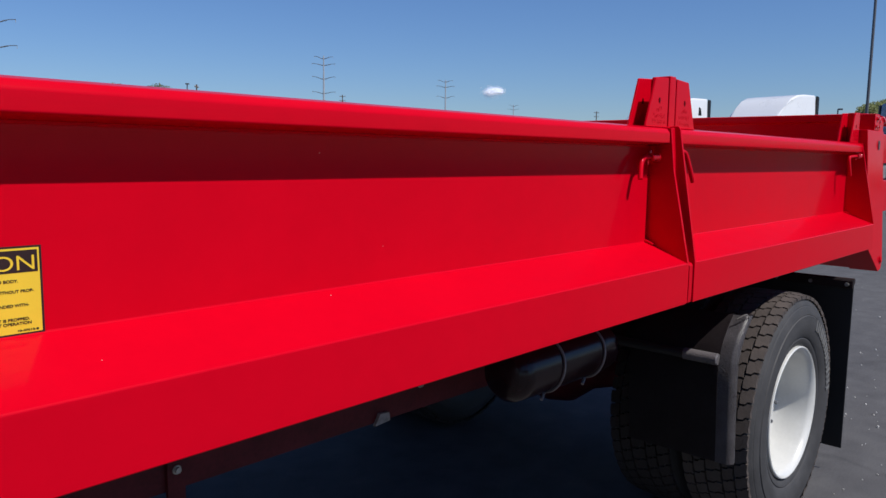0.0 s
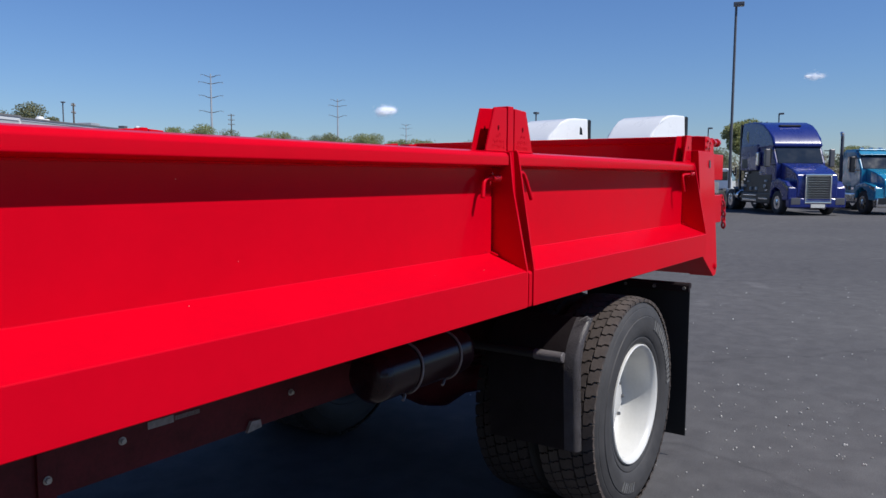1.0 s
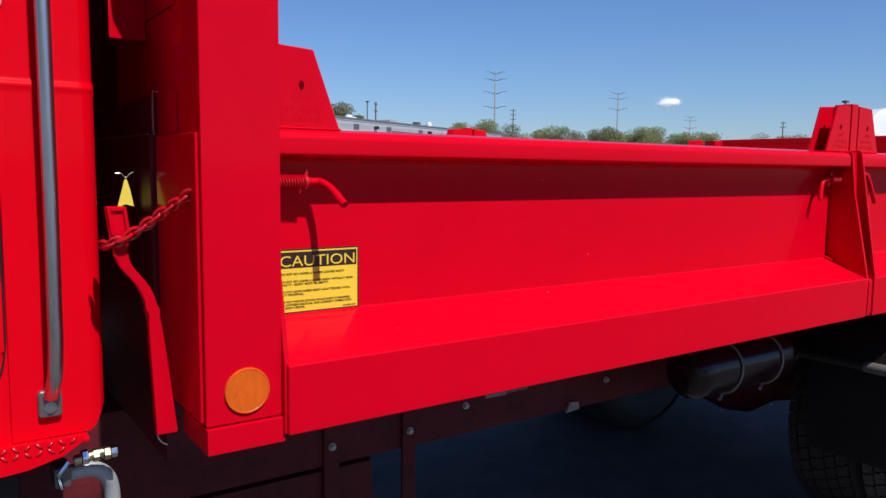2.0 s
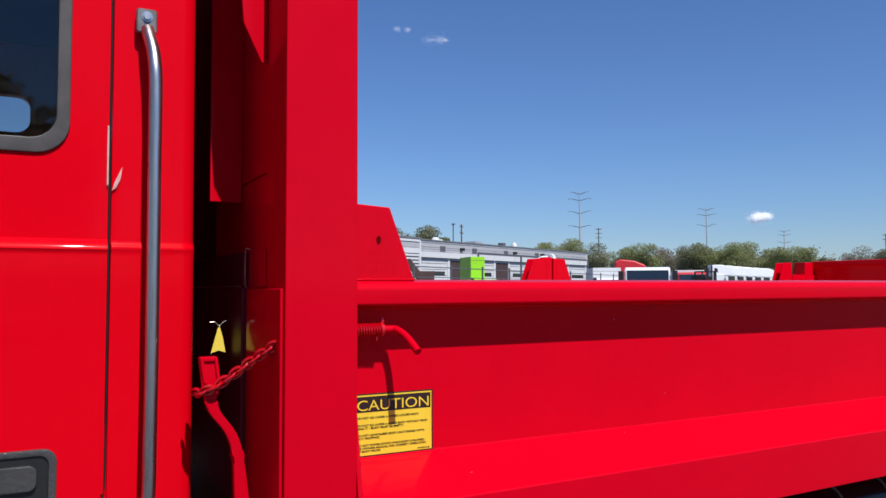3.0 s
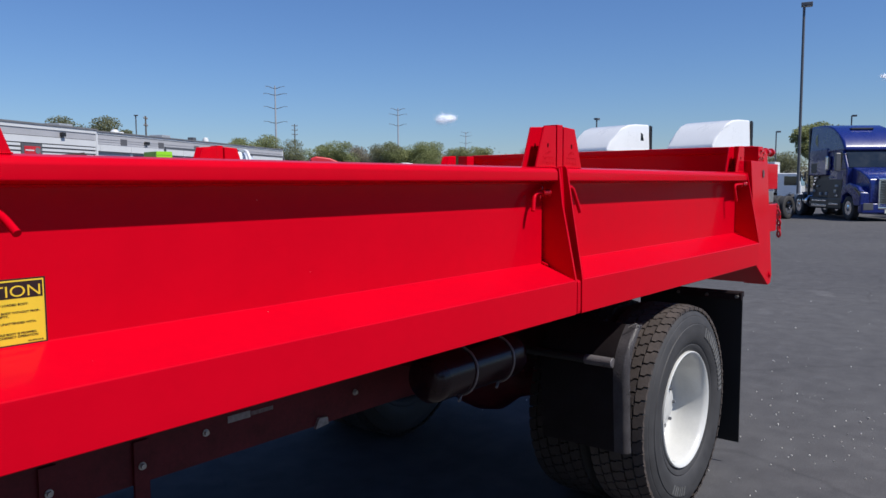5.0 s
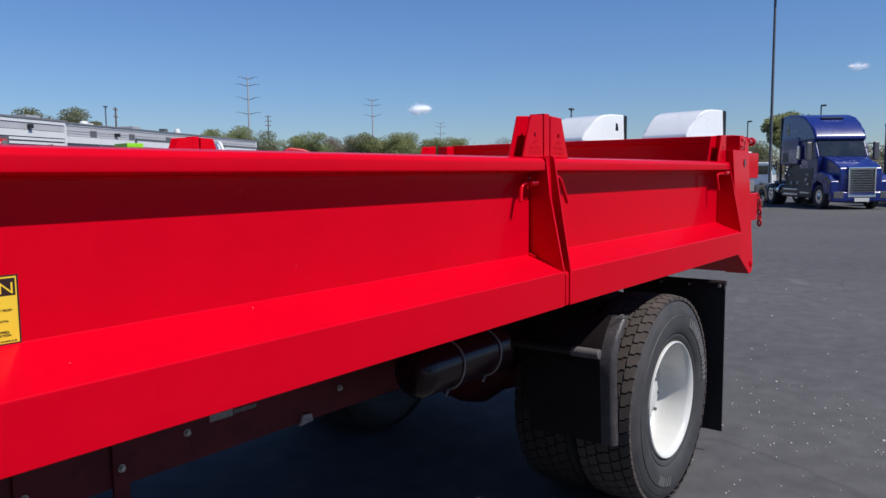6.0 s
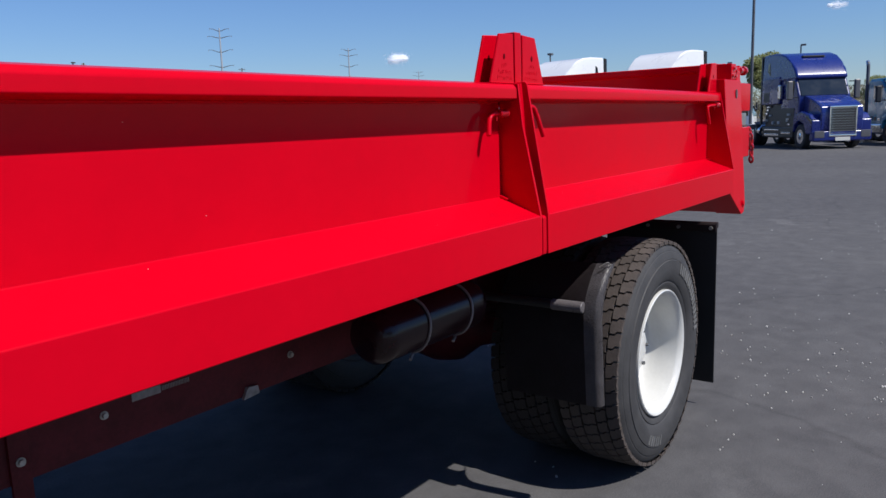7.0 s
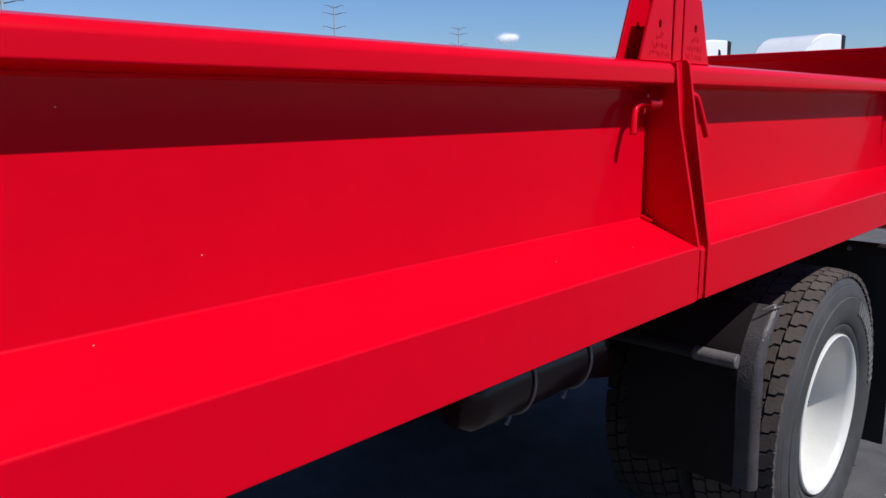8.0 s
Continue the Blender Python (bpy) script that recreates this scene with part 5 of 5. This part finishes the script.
def low_truck(paint, label, at, turn, high=2.42, body=None, tail=6.3):
    """A small cab-over truck, seen mostly by its cab."""
    t = thing("cabover_truck", label, "truck", "parked delivery trucks", (*at, 0), turn)
    prism_part("cab", paint, t, [(0.0, 0.45), (0.02, 1.30), (0.22, high - 0.15), (0.40, high), (1.75, high), (1.75, 0.45)], "y", -1.05, 1.05, 0.07, seg=3)
    prism_part("windscreen", DARK_GLASS, t, [(0.005, 1.32), (0.205, high - 0.15), (0.245, high - 0.15), (0.05, 1.32)], "y", -0.96, 0.96)
    for s in (-1, 1):
        simple("side_window", DARK_GLASS, t, [(0.35, 1.25, *sorted((s * 1.045, s * 1.056)), 1.35, high - 0.25)])
        simple("mirror", DARK_TRIM, t, [(0.02, 0.14, *sorted((s * 1.12, s * 1.36)), 1.70, 2.42), (0.06, 0.10, *sorted((s * 1.0, s * 1.2)), 1.88, 1.92)], 0.02)
        road_wheel(t, 0.75, s * 0.92, 0.42, 0.26)
        road_wheel(t, 4.6, s * 0.92, 0.42, 0.26)
    simple("bumper", DARK_TRIM, t, [(-0.06, 0.10, -1.05, 1.05, 0.35, 0.62)], 0.03)
    simple("frame_rail", BLACK, t, [(0.4, 6.2, -0.42, 0.42, 0.55, 0.78)], 0.01)
    if body:
        mt, z1, y1 = body
        simple("cargo_box", mt, t, [(1.95, tail, -y1, y1, 0.80, z1)], 0.03)
        for s in (-1, 1):
            simple("box_trim", DARK_TRIM, t, [(1.96, tail - 0.01, *sorted((s * (y1 - 0.002), s * (y1 + 0.012))), 0.82, 0.90)])
        simple("box_seam", DARK_TRIM, t, [(tail, tail + 0.006, -0.01, 0.01, 0.85, z1 - 0.05), (1.944, 1.951, -y1 + 0.04, y1 - 0.04, z1 - 0.30, z1 - 0.28)])
    return t


low_truck(WHITE_TRUCK, "white cab-over delivery truck with dark windscreen", polar(46.98, 37), 49, 2.60)
low_truck(WHITE_TRUCK, "white box truck parked in the row", polar(49.6, 62), 58, 2.4, (WHITE_WALL, 3.25, 1.15))
low_truck(SIGN_RED, "red cab-over truck with white box", polar(43.8, 60), 50, 2.75, (WHITE_WALL, 2.95, 1.1))
low_truck(LIME, "lime green box truck near the building", polar(58.75, 60), 82, 2.3, (LIME, 4.18, 0.62), 4.4)
low_truck(WHITE_TRUCK, "white box truck by the far fence", polar(13.9, 66), 96, 2.3, (WHITE_WALL, 3.2, 1.15))
tanker = low_truck(WHITE_TRUCK, "white tank truck with a round barrel and loading arm", polar(55.0, 62), 40, 2.5)
bm = bmesh.new()
lathe(bm, [(0.05, 2.0), (0.62, 2.06), (0.86, 2.25), (0.88, 2.5), (0.88, 4.2), (0.86, 4.4), (0.62, 4.6), (0.05, 4.65)], 28, (0, 0, 3.45), "x")
barrel = part("tank_barrel", bm, WHITE_TRUCK, tanker)
simple("barrel_saddle", BLACK, tanker, [(2.6, 2.8, -0.7, 0.7, 0.79, 2.62), (3.8, 4.0, -0.7, 0.7, 0.79, 2.62)], 0.02)
tube_part("loading_arm", WHITE_TRUCK, barrel, smooth_line([(2.6, -0.2, 4.1), (2.3, -0.5, 4.35), (1.9, -0.9, 4.25), (1.7, -1.15, 3.6), (1.7, -1.2, 2.8)]), 0.13, 10)


def digger(at, turn):
    """A parked tracked digger with its boom folded."""
    g = thing("excavator", "dark brown tracked excavator with folded boom", "excavator", at=(*at, 0), turn=turn)
    for k in (-1, 1):
        prism_part("track", DARK_TRIM, g, [(-1.6, 0.25), (-1.35, 0.0), (1.35, 0.0), (1.6, 0.25), (1.6, 0.6), (1.35, 0.8), (-1.35, 0.8), (-1.6, 0.6)], "y", k * 0.75, k * 1.25, 0.04)
    simple("turntable", BLACK, g, [(-0.6, 0.6, -0.74, 0.74, 0.5, 1.0)], 0.03)
    simple("engine_house", RUST, g, [(-1.9, 0.5, -1.2, 1.2, 1.0, 2.1)], 0.1, seg=3)
    cabin = simple("cabin", RUST, g, [(0.1, 1.5, -1.2, -0.25, 1.0, 3.0)], 0.08, seg=3)
    simple("cabin_window", DARK_GLASS, cabin, [(0.3, 1.3, -1.212, -1.195, 1.8, 2.8), (1.495, 1.512, -1.1, -0.35, 1.6, 2.8)])
    prism_part("boom", RUST, g, [(0.6, 1.3), (1.0, 1.3), (2.4, 3.5), (4.2, 3.35), (4.2, 3.7), (2.2, 3.95), (0.6, 1.9)], "y", 0.1, 0.5, 0.04)
    prism_part("dipper", RUST, g, [(4.05, 3.75), (4.4, 3.65), (3.6, 1.2), (3.3, 1.25)], "y", 0.15, 0.45, 0.03)
    prism_part("bucket", DARK_TRIM, g, [(3.2, 1.25), (3.75, 1.2), (4.1, 0.7), (3.8, 0.25), (3.0, 0.35)], "y", -0.2, 0.8, 0.04)


digger(polar(62.6, 60), 165)


def forklift(at, turn):
    g = thing("forklift", "small yellow forklift with dark mast", "forklift", at=(*at, 0), turn=turn)
    simple("body", YELLOW, g, [(0.0, 1.7, -0.55, 0.55, 0.35, 1.25)], 0.08, seg=3)
    simple("overhead_guard", DARK_TRIM, g, [(0.3, 1.5, -0.5, 0.5, 2.72, 2.8), (0.3, 0.38, -0.5, -0.42, 1.2, 2.72), (0.3, 0.38, 0.42, 0.5, 1.2, 2.72), (1.42, 1.5, -0.5, -0.42, 1.2, 2.72), (1.42, 1.5, 0.42, 0.5, 1.2, 2.72)], 0.01)
    for y in (-0.35, 0.25):
        simple("mast", DARK_TRIM, g, [(-0.25, -0.1, y, y + 0.1, 0.1, 3.0)], 0.01)
        simple("fork", DARK_TRIM, g, [(-1.3, -0.25, y, y + 0.1, 0.08, 0.14)])
    for x in (0.3, 1.4):
        for y in (-0.5, 0.5):
            road_wheel(g, x, y, 0.3, 0.2)


forklift(polar(42.6, 58), 70)
# A red truck's roof as a made-up block, sized to fit the view.
trailer = thing("red_trailer", "red wheeled block for a truck's curved roof behind the others", "trailer", at=(*polar(48.2, 78), 0), turn=-35)
prism_part("trailer_body", SIGN_RED, trailer, [(-1.5, 1.0), (-1.5, 4.15), (-1.0, 4.42), (0.4, 4.25), (1.5, 3.8), (1.5, 1.0)], "y", -0.9, 0.9, 0.15, seg=3)
for x in (-1.0, 1.0):
    for s in (-1, 1):
        road_wheel(trailer, x, s * 0.8)

# ---- the grey workshop building ----
bld = thing("workshop_building", "long low grey metal workshop with white band", "building", at=(37.2, 76.3, 0), turn=26.6)
simple("wall", SIDING, bld, [(-46, 46, 0.0, 28, 0, 7.0)])
simple("front_block", SIDING_DARK, bld, [(-46, -0.3, -0.8, 0.0, 0, 7.0)])
simple("upper_cladding", SIDING, bld, [(-46, -0.29, -0.86, -0.80, 6.2, 6.85)])
simple("parapet_cap", ROOF_GREY, bld, [(-46.1, -0.2, -1.0, 28.1, 7.20, 7.36), (-0.2, 46.1, -0.16, 28.1, 7.18, 7.30)])
simple("fascia", WHITE_WALL, bld, [(-46.05, -0.25, -0.93, 28.05, 6.85, 7.20), (-0.25, 46.05, -0.06, 28.05, 6.98, 7.18)])
simple("white_band", WHITE_WALL, bld, [(-46, -0.28, -0.90, -0.80, 5.55, 6.15)])
simple("white_band", WHITE_WALL, bld, [(0.02, 46, -0.35, 0.0, 5.20, 5.85)])
for c in ((-0.42, -0.16, -0.96, -0.78, 0, 6.84), (45.9, 46.1, -0.1, 0.1, 0, 6.97)):
    simple("corner_trim", WHITE_WALL, bld, [c])
for k in range(13):
    simple("siding_rib", WHITE_WALL, bld, [(-46, -0.43, -0.88, -0.80, 0.60 + 0.385 * k, 0.83 + 0.385 * k)])
for k in range(3):
    simple("siding_rib", SIDING, bld, [(0.14, 45.9, -0.04, 0.0, 5.95 + 0.25 * k, 6.05 + 0.25 * k)])
for k in range(9):
    simple("downpipe", WHITE_WALL, bld, [(5.2 * k + 0.9, 5.2 * k + 1.0, -0.40, -0.36, 5.20, 5.85)])
# Open bays are flat panels, the shade inside them put into the brown.
for x, w, dark in ((0.6, 5.6, False), (6.9, 2.3, True), (10.0, 2.6, True), (13.4, 3.4, False), (17.4, 3.2, True), (21.4, 4.4, False), (26.6, 3.0, True), (30.4, 4.6, False), (35.8, 3.0, False), (39.8, 5.2, False)):
    dr = simple("dock_door", BRICK_WALL if dark else WHITE_WALL, bld, [(x, x + w, -0.06, 0.0, 0, 4.9)])
    if not dark:
        for j in range(7):
            simple("door_panel_joint", SIDING_DARK, dr, [(x + 0.05, x + w - 0.05, -0.075, -0.06, 0.7 * j + 0.3, 0.7 * j + 0.36)])
        simple("door_window", DARK_GLASS, dr, [(x + 0.5, x + w - 0.5, -0.085, -0.06, 3.1, 3.6)])
    simple("pier", WHITE_WALL, bld, [(x + w + 0.02, x + w + 0.5, -0.14, 0.0, 0, 5.18)])
sign = simple("wall_sign", SIDING_DARK, bld, [(-10.5, -8.0, -1.0, -0.885, 2.6, 5.45)], label="dark grey wall sign with red emblem")
simple("emblem", SIGN_RED, sign, [(-10.2, -8.3, -1.03, -1.0, 4.45, 5.2)])
simple("emblem_bar", WHITE_WALL, sign, [(-10.1, -9.05, -1.05, -1.03, 4.77, 4.88)])
bm = bmesh.new()
lathe(bm, [(0.3, -0.06), (0.3, -0.03)], 20, (-8.62, -1.0, 4.82))
part("emblem_disc", bm, ROOF_GREY, sign)
for k in range(5):
    simple("sign_bar", DARK_TRIM, sign, [(-10.1 + 0.37 * k, -9.85 + 0.37 * k, -1.02, -1.0, 3.5, 4.0)])
for x in (-14, -5.5, 9, 22, 30):
    simple("wall_lamp", DARK_TRIM, bld, [(x, x + 0.5, -1.2 if x < 0 else -0.5, 0.0, 6.3 if x < 0 else 6.2, 6.7 if x < 0 else 6.55)], 0.05)
for x, y, w, h in ((-10, 6, 1.6, 1.2), (2.5, 8, 1.2, 0.9), (6.5, 9, 2.2, 1.5), (25, 8, 2.0, 1.3), (29, 10, 1.4, 1.1), (38, 9, 1.8, 1.0)):
    simple("roof_unit", GALV, bld, [(x, x + w, y, y + w, 6.99, 7.2 + h)], 0.06)
for x, y, r, h in ((14.9, 8, 0.55, 1.5), (16.5, 8.5, 0.75, 1.3), (36.3, 8, 0.45, 1.75), (39.6, 8.4, 0.5, 1.2)):
    bm = bmesh.new()
    lathe(bm, [(r * 0.7, 0.0), (r * 0.7, h * 0.45), (r, h * 0.5), (r, h * 0.8), (r * 0.6, h), (0.05, h * 1.02)], 18, (x, y, 7.0), "z")
    part("roof_vent", bm, WHITE_WALL, bld)
for x, w, h in ((32.8, 0.9, 1.6), (34.2, 1.6, 1.15), (41.5, 1.5, 0.9)):
    simple("roof_unit", POLE, bld, [(x, x + w, 8, 8 + w, 6.99, 7.0 + h)], 0.04)
for x in (4.8, 11.8, 19.6, 28.4):
    simple("wall_vent", SIDING_DARK, bld, [(x, x + 1.1, -0.05, 0.0, 5.95, 6.62)], 0.01)
# steel canopy frame before the docks
canopy = thing("pipe_rack", "thin dark steel rack standing before the docks", "rack", at=(*polar(59.4, 70), 0), turn=26.6)
simple("top_beam", POLE, canopy, [(0, 24, -0.08, 0.08, 4.75, 4.92)])
for x in (0, 8, 16, 24):
    simple("upright", POLE, canopy, [(x - 0.07, x + 0.07, -0.07, 0.07, 0, 4.75)])
# fence
fence = thing("chain_fence", "thin dark steel fence along the lot", "fence", at=(*polar(64.5, 24.5), 0), turn=33.6)
simple("top_rail", POLE, fence, [(0, 56, -0.018, 0.018, 2.34, 2.375)])
simple("mid_rail", POLE, fence, [(0, 56, -0.014, 0.014, 2.0, 2.025), (0, 56, -0.02, 0.02, 0.2, 0.24)])
for k in range(22):
    simple("post", POLE, fence, [(2.6 * k - 0.026, 2.6 * k + 0.026, -0.026, 0.026, 0, 2.46)])


# ---- pylons, poles ----
def pylon(at, high, turn, tiers=4):
    p = thing("power_pylon", "pale steel power line pole with upswept arms", "pylon", "power line poles", (*at, 0), turn)
    tube_part("mast", GALV, p, [(0, 0, 0), (0, 0, high)], [0.48, 0.18], 12)
    for k in range(tiers):
        z = high - (0.6, 2.7, 7.0, 11.6)[k]
        for s in (-1, 1):
            ln = 3.0 if k == 0 else 3.7
            rise = (0.75, 0.60, 0.80, 0.62)[k]
            arm = tube_part("arm", POLE, p, smooth_line([(0, 0, z - 0.35), (s * ln * 0.25, 0, z - 0.20), (s * ln * 0.65, 0, z - 0.35 + rise * 0.85), (s * ln, 0, z - 0.35 + rise)], 4), [0.13] * 4 + [0.11] * 4 + [0.07] * 5, 6)
            tube_part("insulator", GALV, arm, [(s * ln * 0.98, 0, z - 0.35 + rise), (s * ln * 0.98, 0, z - 0.9 + rise)], 0.05, 6)


pylon((156.1, 196.9), 33.3, -40)
pylon(polar(42.73, 318), 33.0, -42, 3)
pylon(polar(37.66, 470), 33.5, -42, 3)
pylon(polar(72.9, 168), 32.7, -25)


def wood_pole(at, high, turn, arms=2):
    p = thing("utility_pole", "weathered wooden utility pole with cross arms", "pole", "utility poles", (*at, 0), turn)
    tube_part("mast", WOOD_POLE, p, [(0, 0, 0), (0, 0, high)], [0.20, 0.13], 8)
    for k in range(arms):
        z = high - 0.5 - 1.2 * k
        arm = simple("cross_arm", WOOD_POLE, p, [(-0.85, 0.85, -0.06, 0.06, z, z + 0.13)])
        for x in (-0.75, -0.4, 0.4, 0.75):
            tube_part("insulator", GALV, arm, [(x, 0, z + 0.13), (x, 0, z + 0.38)], 0.06, 6)


wood_pole(polar(60.62, 140), 13.4, 40)
wood_pole(polar(50.35, 215), 18.2, -30, 3)
wood_pole(polar(31.6, 240), 16.0, -30)


def light_pole(at, high, turn, r=0.11, arm=1.0):
    p = thing("lot_light_pole", "tall dark lot light pole with shoebox lamp", "street lamp", "lot lights", (*at, 0), turn)
    tube_part("mast", POLE, p, [(0, 0, 0), (0, 0, high)], [r * 1.25, r], 12)
    simple("base", GALV, p, [(-0.3, 0.3, -0.3, 0.3, 0, 0.7)], 0.04)
    simple("arm", POLE, p, [(0, arm, -0.05, 0.05, high - 0.12, high - 0.02)])
    hd = simple("lamp_head", POLE, p, [(arm - 0.30, arm + 0.28, -0.22, 0.22, high - 0.12, high + 0.08)], 0.03)
    simple("lamp_glass", WHITE_WALL, hd, [(arm - 0.24, arm + 0.22, -0.17, 0.17, high - 0.135, high - 0.121)])


light_pole(polar(14.2, 47), 11.35, -76, 0.070, 0.15)
light_pole(polar(27.95, 84), 8.5, 0, 0.08, 0.05)
light_pole(polar(15.75, 116), 8.6, -80, 0.08, 0.3)
light_pole(polar(11.2, 104), 9.5, -80, 0.08, 0.3)
light_pole(polar(61.25, 138), 13.3, -60, 0.10, 0.05)


# ---- trees ----
def leaf_cloud(bm, rng, centre, radius, count, size, flat=0.8):
    """Many small tilted leaf sprays round a place, denser to the outside."""
    for _ in range(count):
        d = Vector((rng.gauss(0, 1), rng.gauss(0, 1), rng.gauss(0, 1))).normalized()
        p = Vector(centre) + Vector((d.x, d.y, d.z * flat)) * radius * rng.uniform(0.12, 1.05) ** 0.6
        a = Vector((rng.gauss(0, 1), rng.gauss(0, 1), rng.gauss(0, 1))).normalized() * size * rng.uniform(0.5, 1.2)
        b = a.cross(Vector((rng.gauss(0, 1), rng.gauss(0, 1), rng.gauss(0, 1)))).normalized() * size * rng.uniform(0.3, 0.7)
        bm.faces.new([bm.verts.new(p + q) for q in (-a, -0.2 * a + b, a, 0.1 * a - b)])


def tree(at, high, wide, leaves, seed, dense=1.0, label="broad spring tree with pale green leaves"):
    rng = random.Random(seed)
    t = thing("tree", label, "tree", at=(*at, 0))
    bm = bmesh.new()
    fork = high * rng.uniform(0.22, 0.34)
    tube(bm, [(0, 0, 0), (0.02 * high, 0, fork * 0.6), (0, 0.01 * high, fork)], [0.030 * high, 0.022 * high, 0.018 * high], 8)
    tips = []
    for k in range(9):
        a = 2 * math.pi * (k + rng.uniform(0, 0.7)) / 9
        reach, top = wide * 0.5 * rng.uniform(0.35, 0.85), high * rng.uniform(0.52, 0.92)
        tip = Vector((reach * math.cos(a), reach * math.sin(a), top))
        mid = Vector((reach * 0.45 * math.cos(a), reach * 0.45 * math.sin(a), fork + (top - fork) * 0.45))
        tube(bm, [(0, 0.01 * high, fork * 0.94), mid, tip], [0.013 * high, 0.008 * high, 0.003 * high], 5)
        tips += [tip, (mid + tip) / 2 + Vector((rng.gauss(0, 0.05), rng.gauss(0, 0.05), 0)) * wide]
    part("trunk", bm, BARK, t)
    bm = bmesh.new()
    for tip in tips:
        rad = wide * rng.uniform(0.15, 0.25)
        leaf_cloud(bm, rng, tip, rad, flat=0.62, count=int(rng.uniform(640, 900) * dense), size=0.010 * high + 0.055)
    part("crown", bm, leaves, t, smooth=180)
    return t


# The -118, -141 and -164 trees are added unseen to block sky light.
TREES = ((64.9, 128, 4.60, 4.6, LEAF_B, 1.5), (63.0, 132, 4.12, 2.6, LEAF_B, 1.1), (62.4, 140, 4.0, 1.4, TWIG, 0.8), (68.6, 130, 4.4, 1.6, LEAF_B, 0.8), (54.2, 190, 3.3, 2.2, LEAF, 1.1), (53.0, 192, 3.5, 2.2, LEAF, 1.1), (50.8, 185, 3.3, 2.1, LEAF_B, 1.1), (48.2, 200, 2.9, 1.9, LEAF, 1.0), (47.3, 202, 3.1, 2.1, LEAF, 1.0), (45.4, 215, 2.95, 1.9, TWIG, 1.0),
         (43.3, 192, 2.95, 2.0, LEAF_B, 1.0), (42.3, 190, 3.4, 2.6, LEAF, 1.1), (41.1, 190, 3.15, 2.2, LEAF, 1.1), (39.8, 200, 2.85, 2.0, LEAF, 1.0), (38.5, 230, 2.35, 1.5, TWIG, 0.8), (37.15, 195, 2.95, 2.1, LEAF, 1.2), (35.05, 200, 2.6, 0.8, LEAF_B, 1.0), (32.9, 210, 2.65, 1.7, TWIG, 0.6),
         (31.0, 210, 2.55, 1.8, LEAF_B, 0.8), (28.8, 225, 2.4, 2.0, LEAF, 0.8), (26.3, 230, 2.4, 1.8, TWIG, 0.6), (12.9, 78, 4.25, 2.9, LEAF, 1.2), (15.6, 150, 1.9, 2.6, LEAF_B, 1.0), (9.4, 160, 1.9, 2.4, TWIG, 0.7), (6.4, 150, 2.1, 2.2, LEAF, 0.9), (3.0, 160, 2.2, 2.6, LEAF_B, 0.9), (0.2, 160, 2.0, 2.6, LEAF, 0.9), (-98, 25, 17.0, 18.0, LEAF_B, 1.3), (-118, 26, 18.0, 20.0, LEAF_B, 1.2), (-141, 26, 24.0, 22.0, LEAF_B, 1.2), (-164, 30, 22.0, 20.0, LEAF, 1.2))
for k, (az, d, el, deg, mt, dense) in enumerate(TREES):
    tree(polar(az, d), EYE_H + d * math.tan(radians(el)), (1.6 if d > 180 else 1.2) * d * math.tan(radians(deg)), mt, 100 + k, dense,
         "thin budding tree at the lot's edge" if mt is TWIG else "broad spring tree with pale green leaves" if mt is LEAF else "olive green tree beyond the lot")


def thicket():
    rng = random.Random(9)
    bm = bmesh.new()
    for k in range(520):
        az = -25 + 95 * k / 520 + rng.uniform(-0.3, 0.3)
        d = rng.uniform(205, 260)
        x, y = polar(az, d)
        h = rng.uniform(10.0, 13.0) if 36 < az < 48.5 else rng.uniform(8.0, 10.8) if az > 24 else rng.uniform(4.0, 8.5)
        leaf_cloud(bm, rng, (x, y, h * 0.5), h * 0.58, 190, 0.38, 0.9)
    tagged(part("far_thicket", bm, BRUSH, smooth=180), "low brown-olive thicket along the lot's far edge", "bushes", kind="stuff")


thicket()


# ---- small fair-weather clouds ----
def cloud(az, el, d, wide, high, seed, count=60):
    """Thin drops of vapour, dense in the middle of each puff and fading outwards."""
    rng = random.Random(seed)
    x, y = polar(az, d)
    across = Vector((-math.sin(radians(az)), math.cos(radians(az)), 0))
    bm = bmesh.new()
    puffs = []
    for _ in range(7):
        u = rng.uniform(-0.75, 0.75)
        puffs.append((across * wide * 0.5 * u + Vector((0, 0, high * 0.3 * rng.uniform(-0.5, 1) * (1 - abs(u)))), high * rng.uniform(0.16, 0.30) * (1.2 - abs(u))))
    for _ in range(count * 60):
        c, r = puffs[rng.randrange(7)]
        p = c + Vector((rng.gauss(0, r * 1.3), rng.gauss(0, r * 1.3), rng.gauss(0, r * 0.8)))
        q = Vector((rng.gauss(0, 1), rng.gauss(0, 1), rng.gauss(0, 1))).normalized() * rng.uniform(0.5, 1.0)
        w = q.cross(Vector((rng.gauss(0, 1), rng.gauss(0, 1), rng.gauss(0, 1)))).normalized() * rng.uniform(0.4, 0.8)
        bm.faces.new([bm.verts.new(p + v) for v in (-q, w, q)])
    ob = part("cloud", bm, CLOUD, smooth=180)
    ob.location = (x, y, EYE_H + d * math.tan(radians(el)))
    tagged(ob, "small white fair-weather cloud in a blue sky", "cloud", "clouds", kind="stuff")


cloud(39.15, 4.80, 1500, 34, 24, 1, 130)
cloud(9.1, 6.7, 1500, 32, 17, 2, 26)
cloud(62.6, 18.3, 1500, 62, 24, 3, 12)
cloud(65.0, 19.1, 1500, 40, 16, 4, 6)
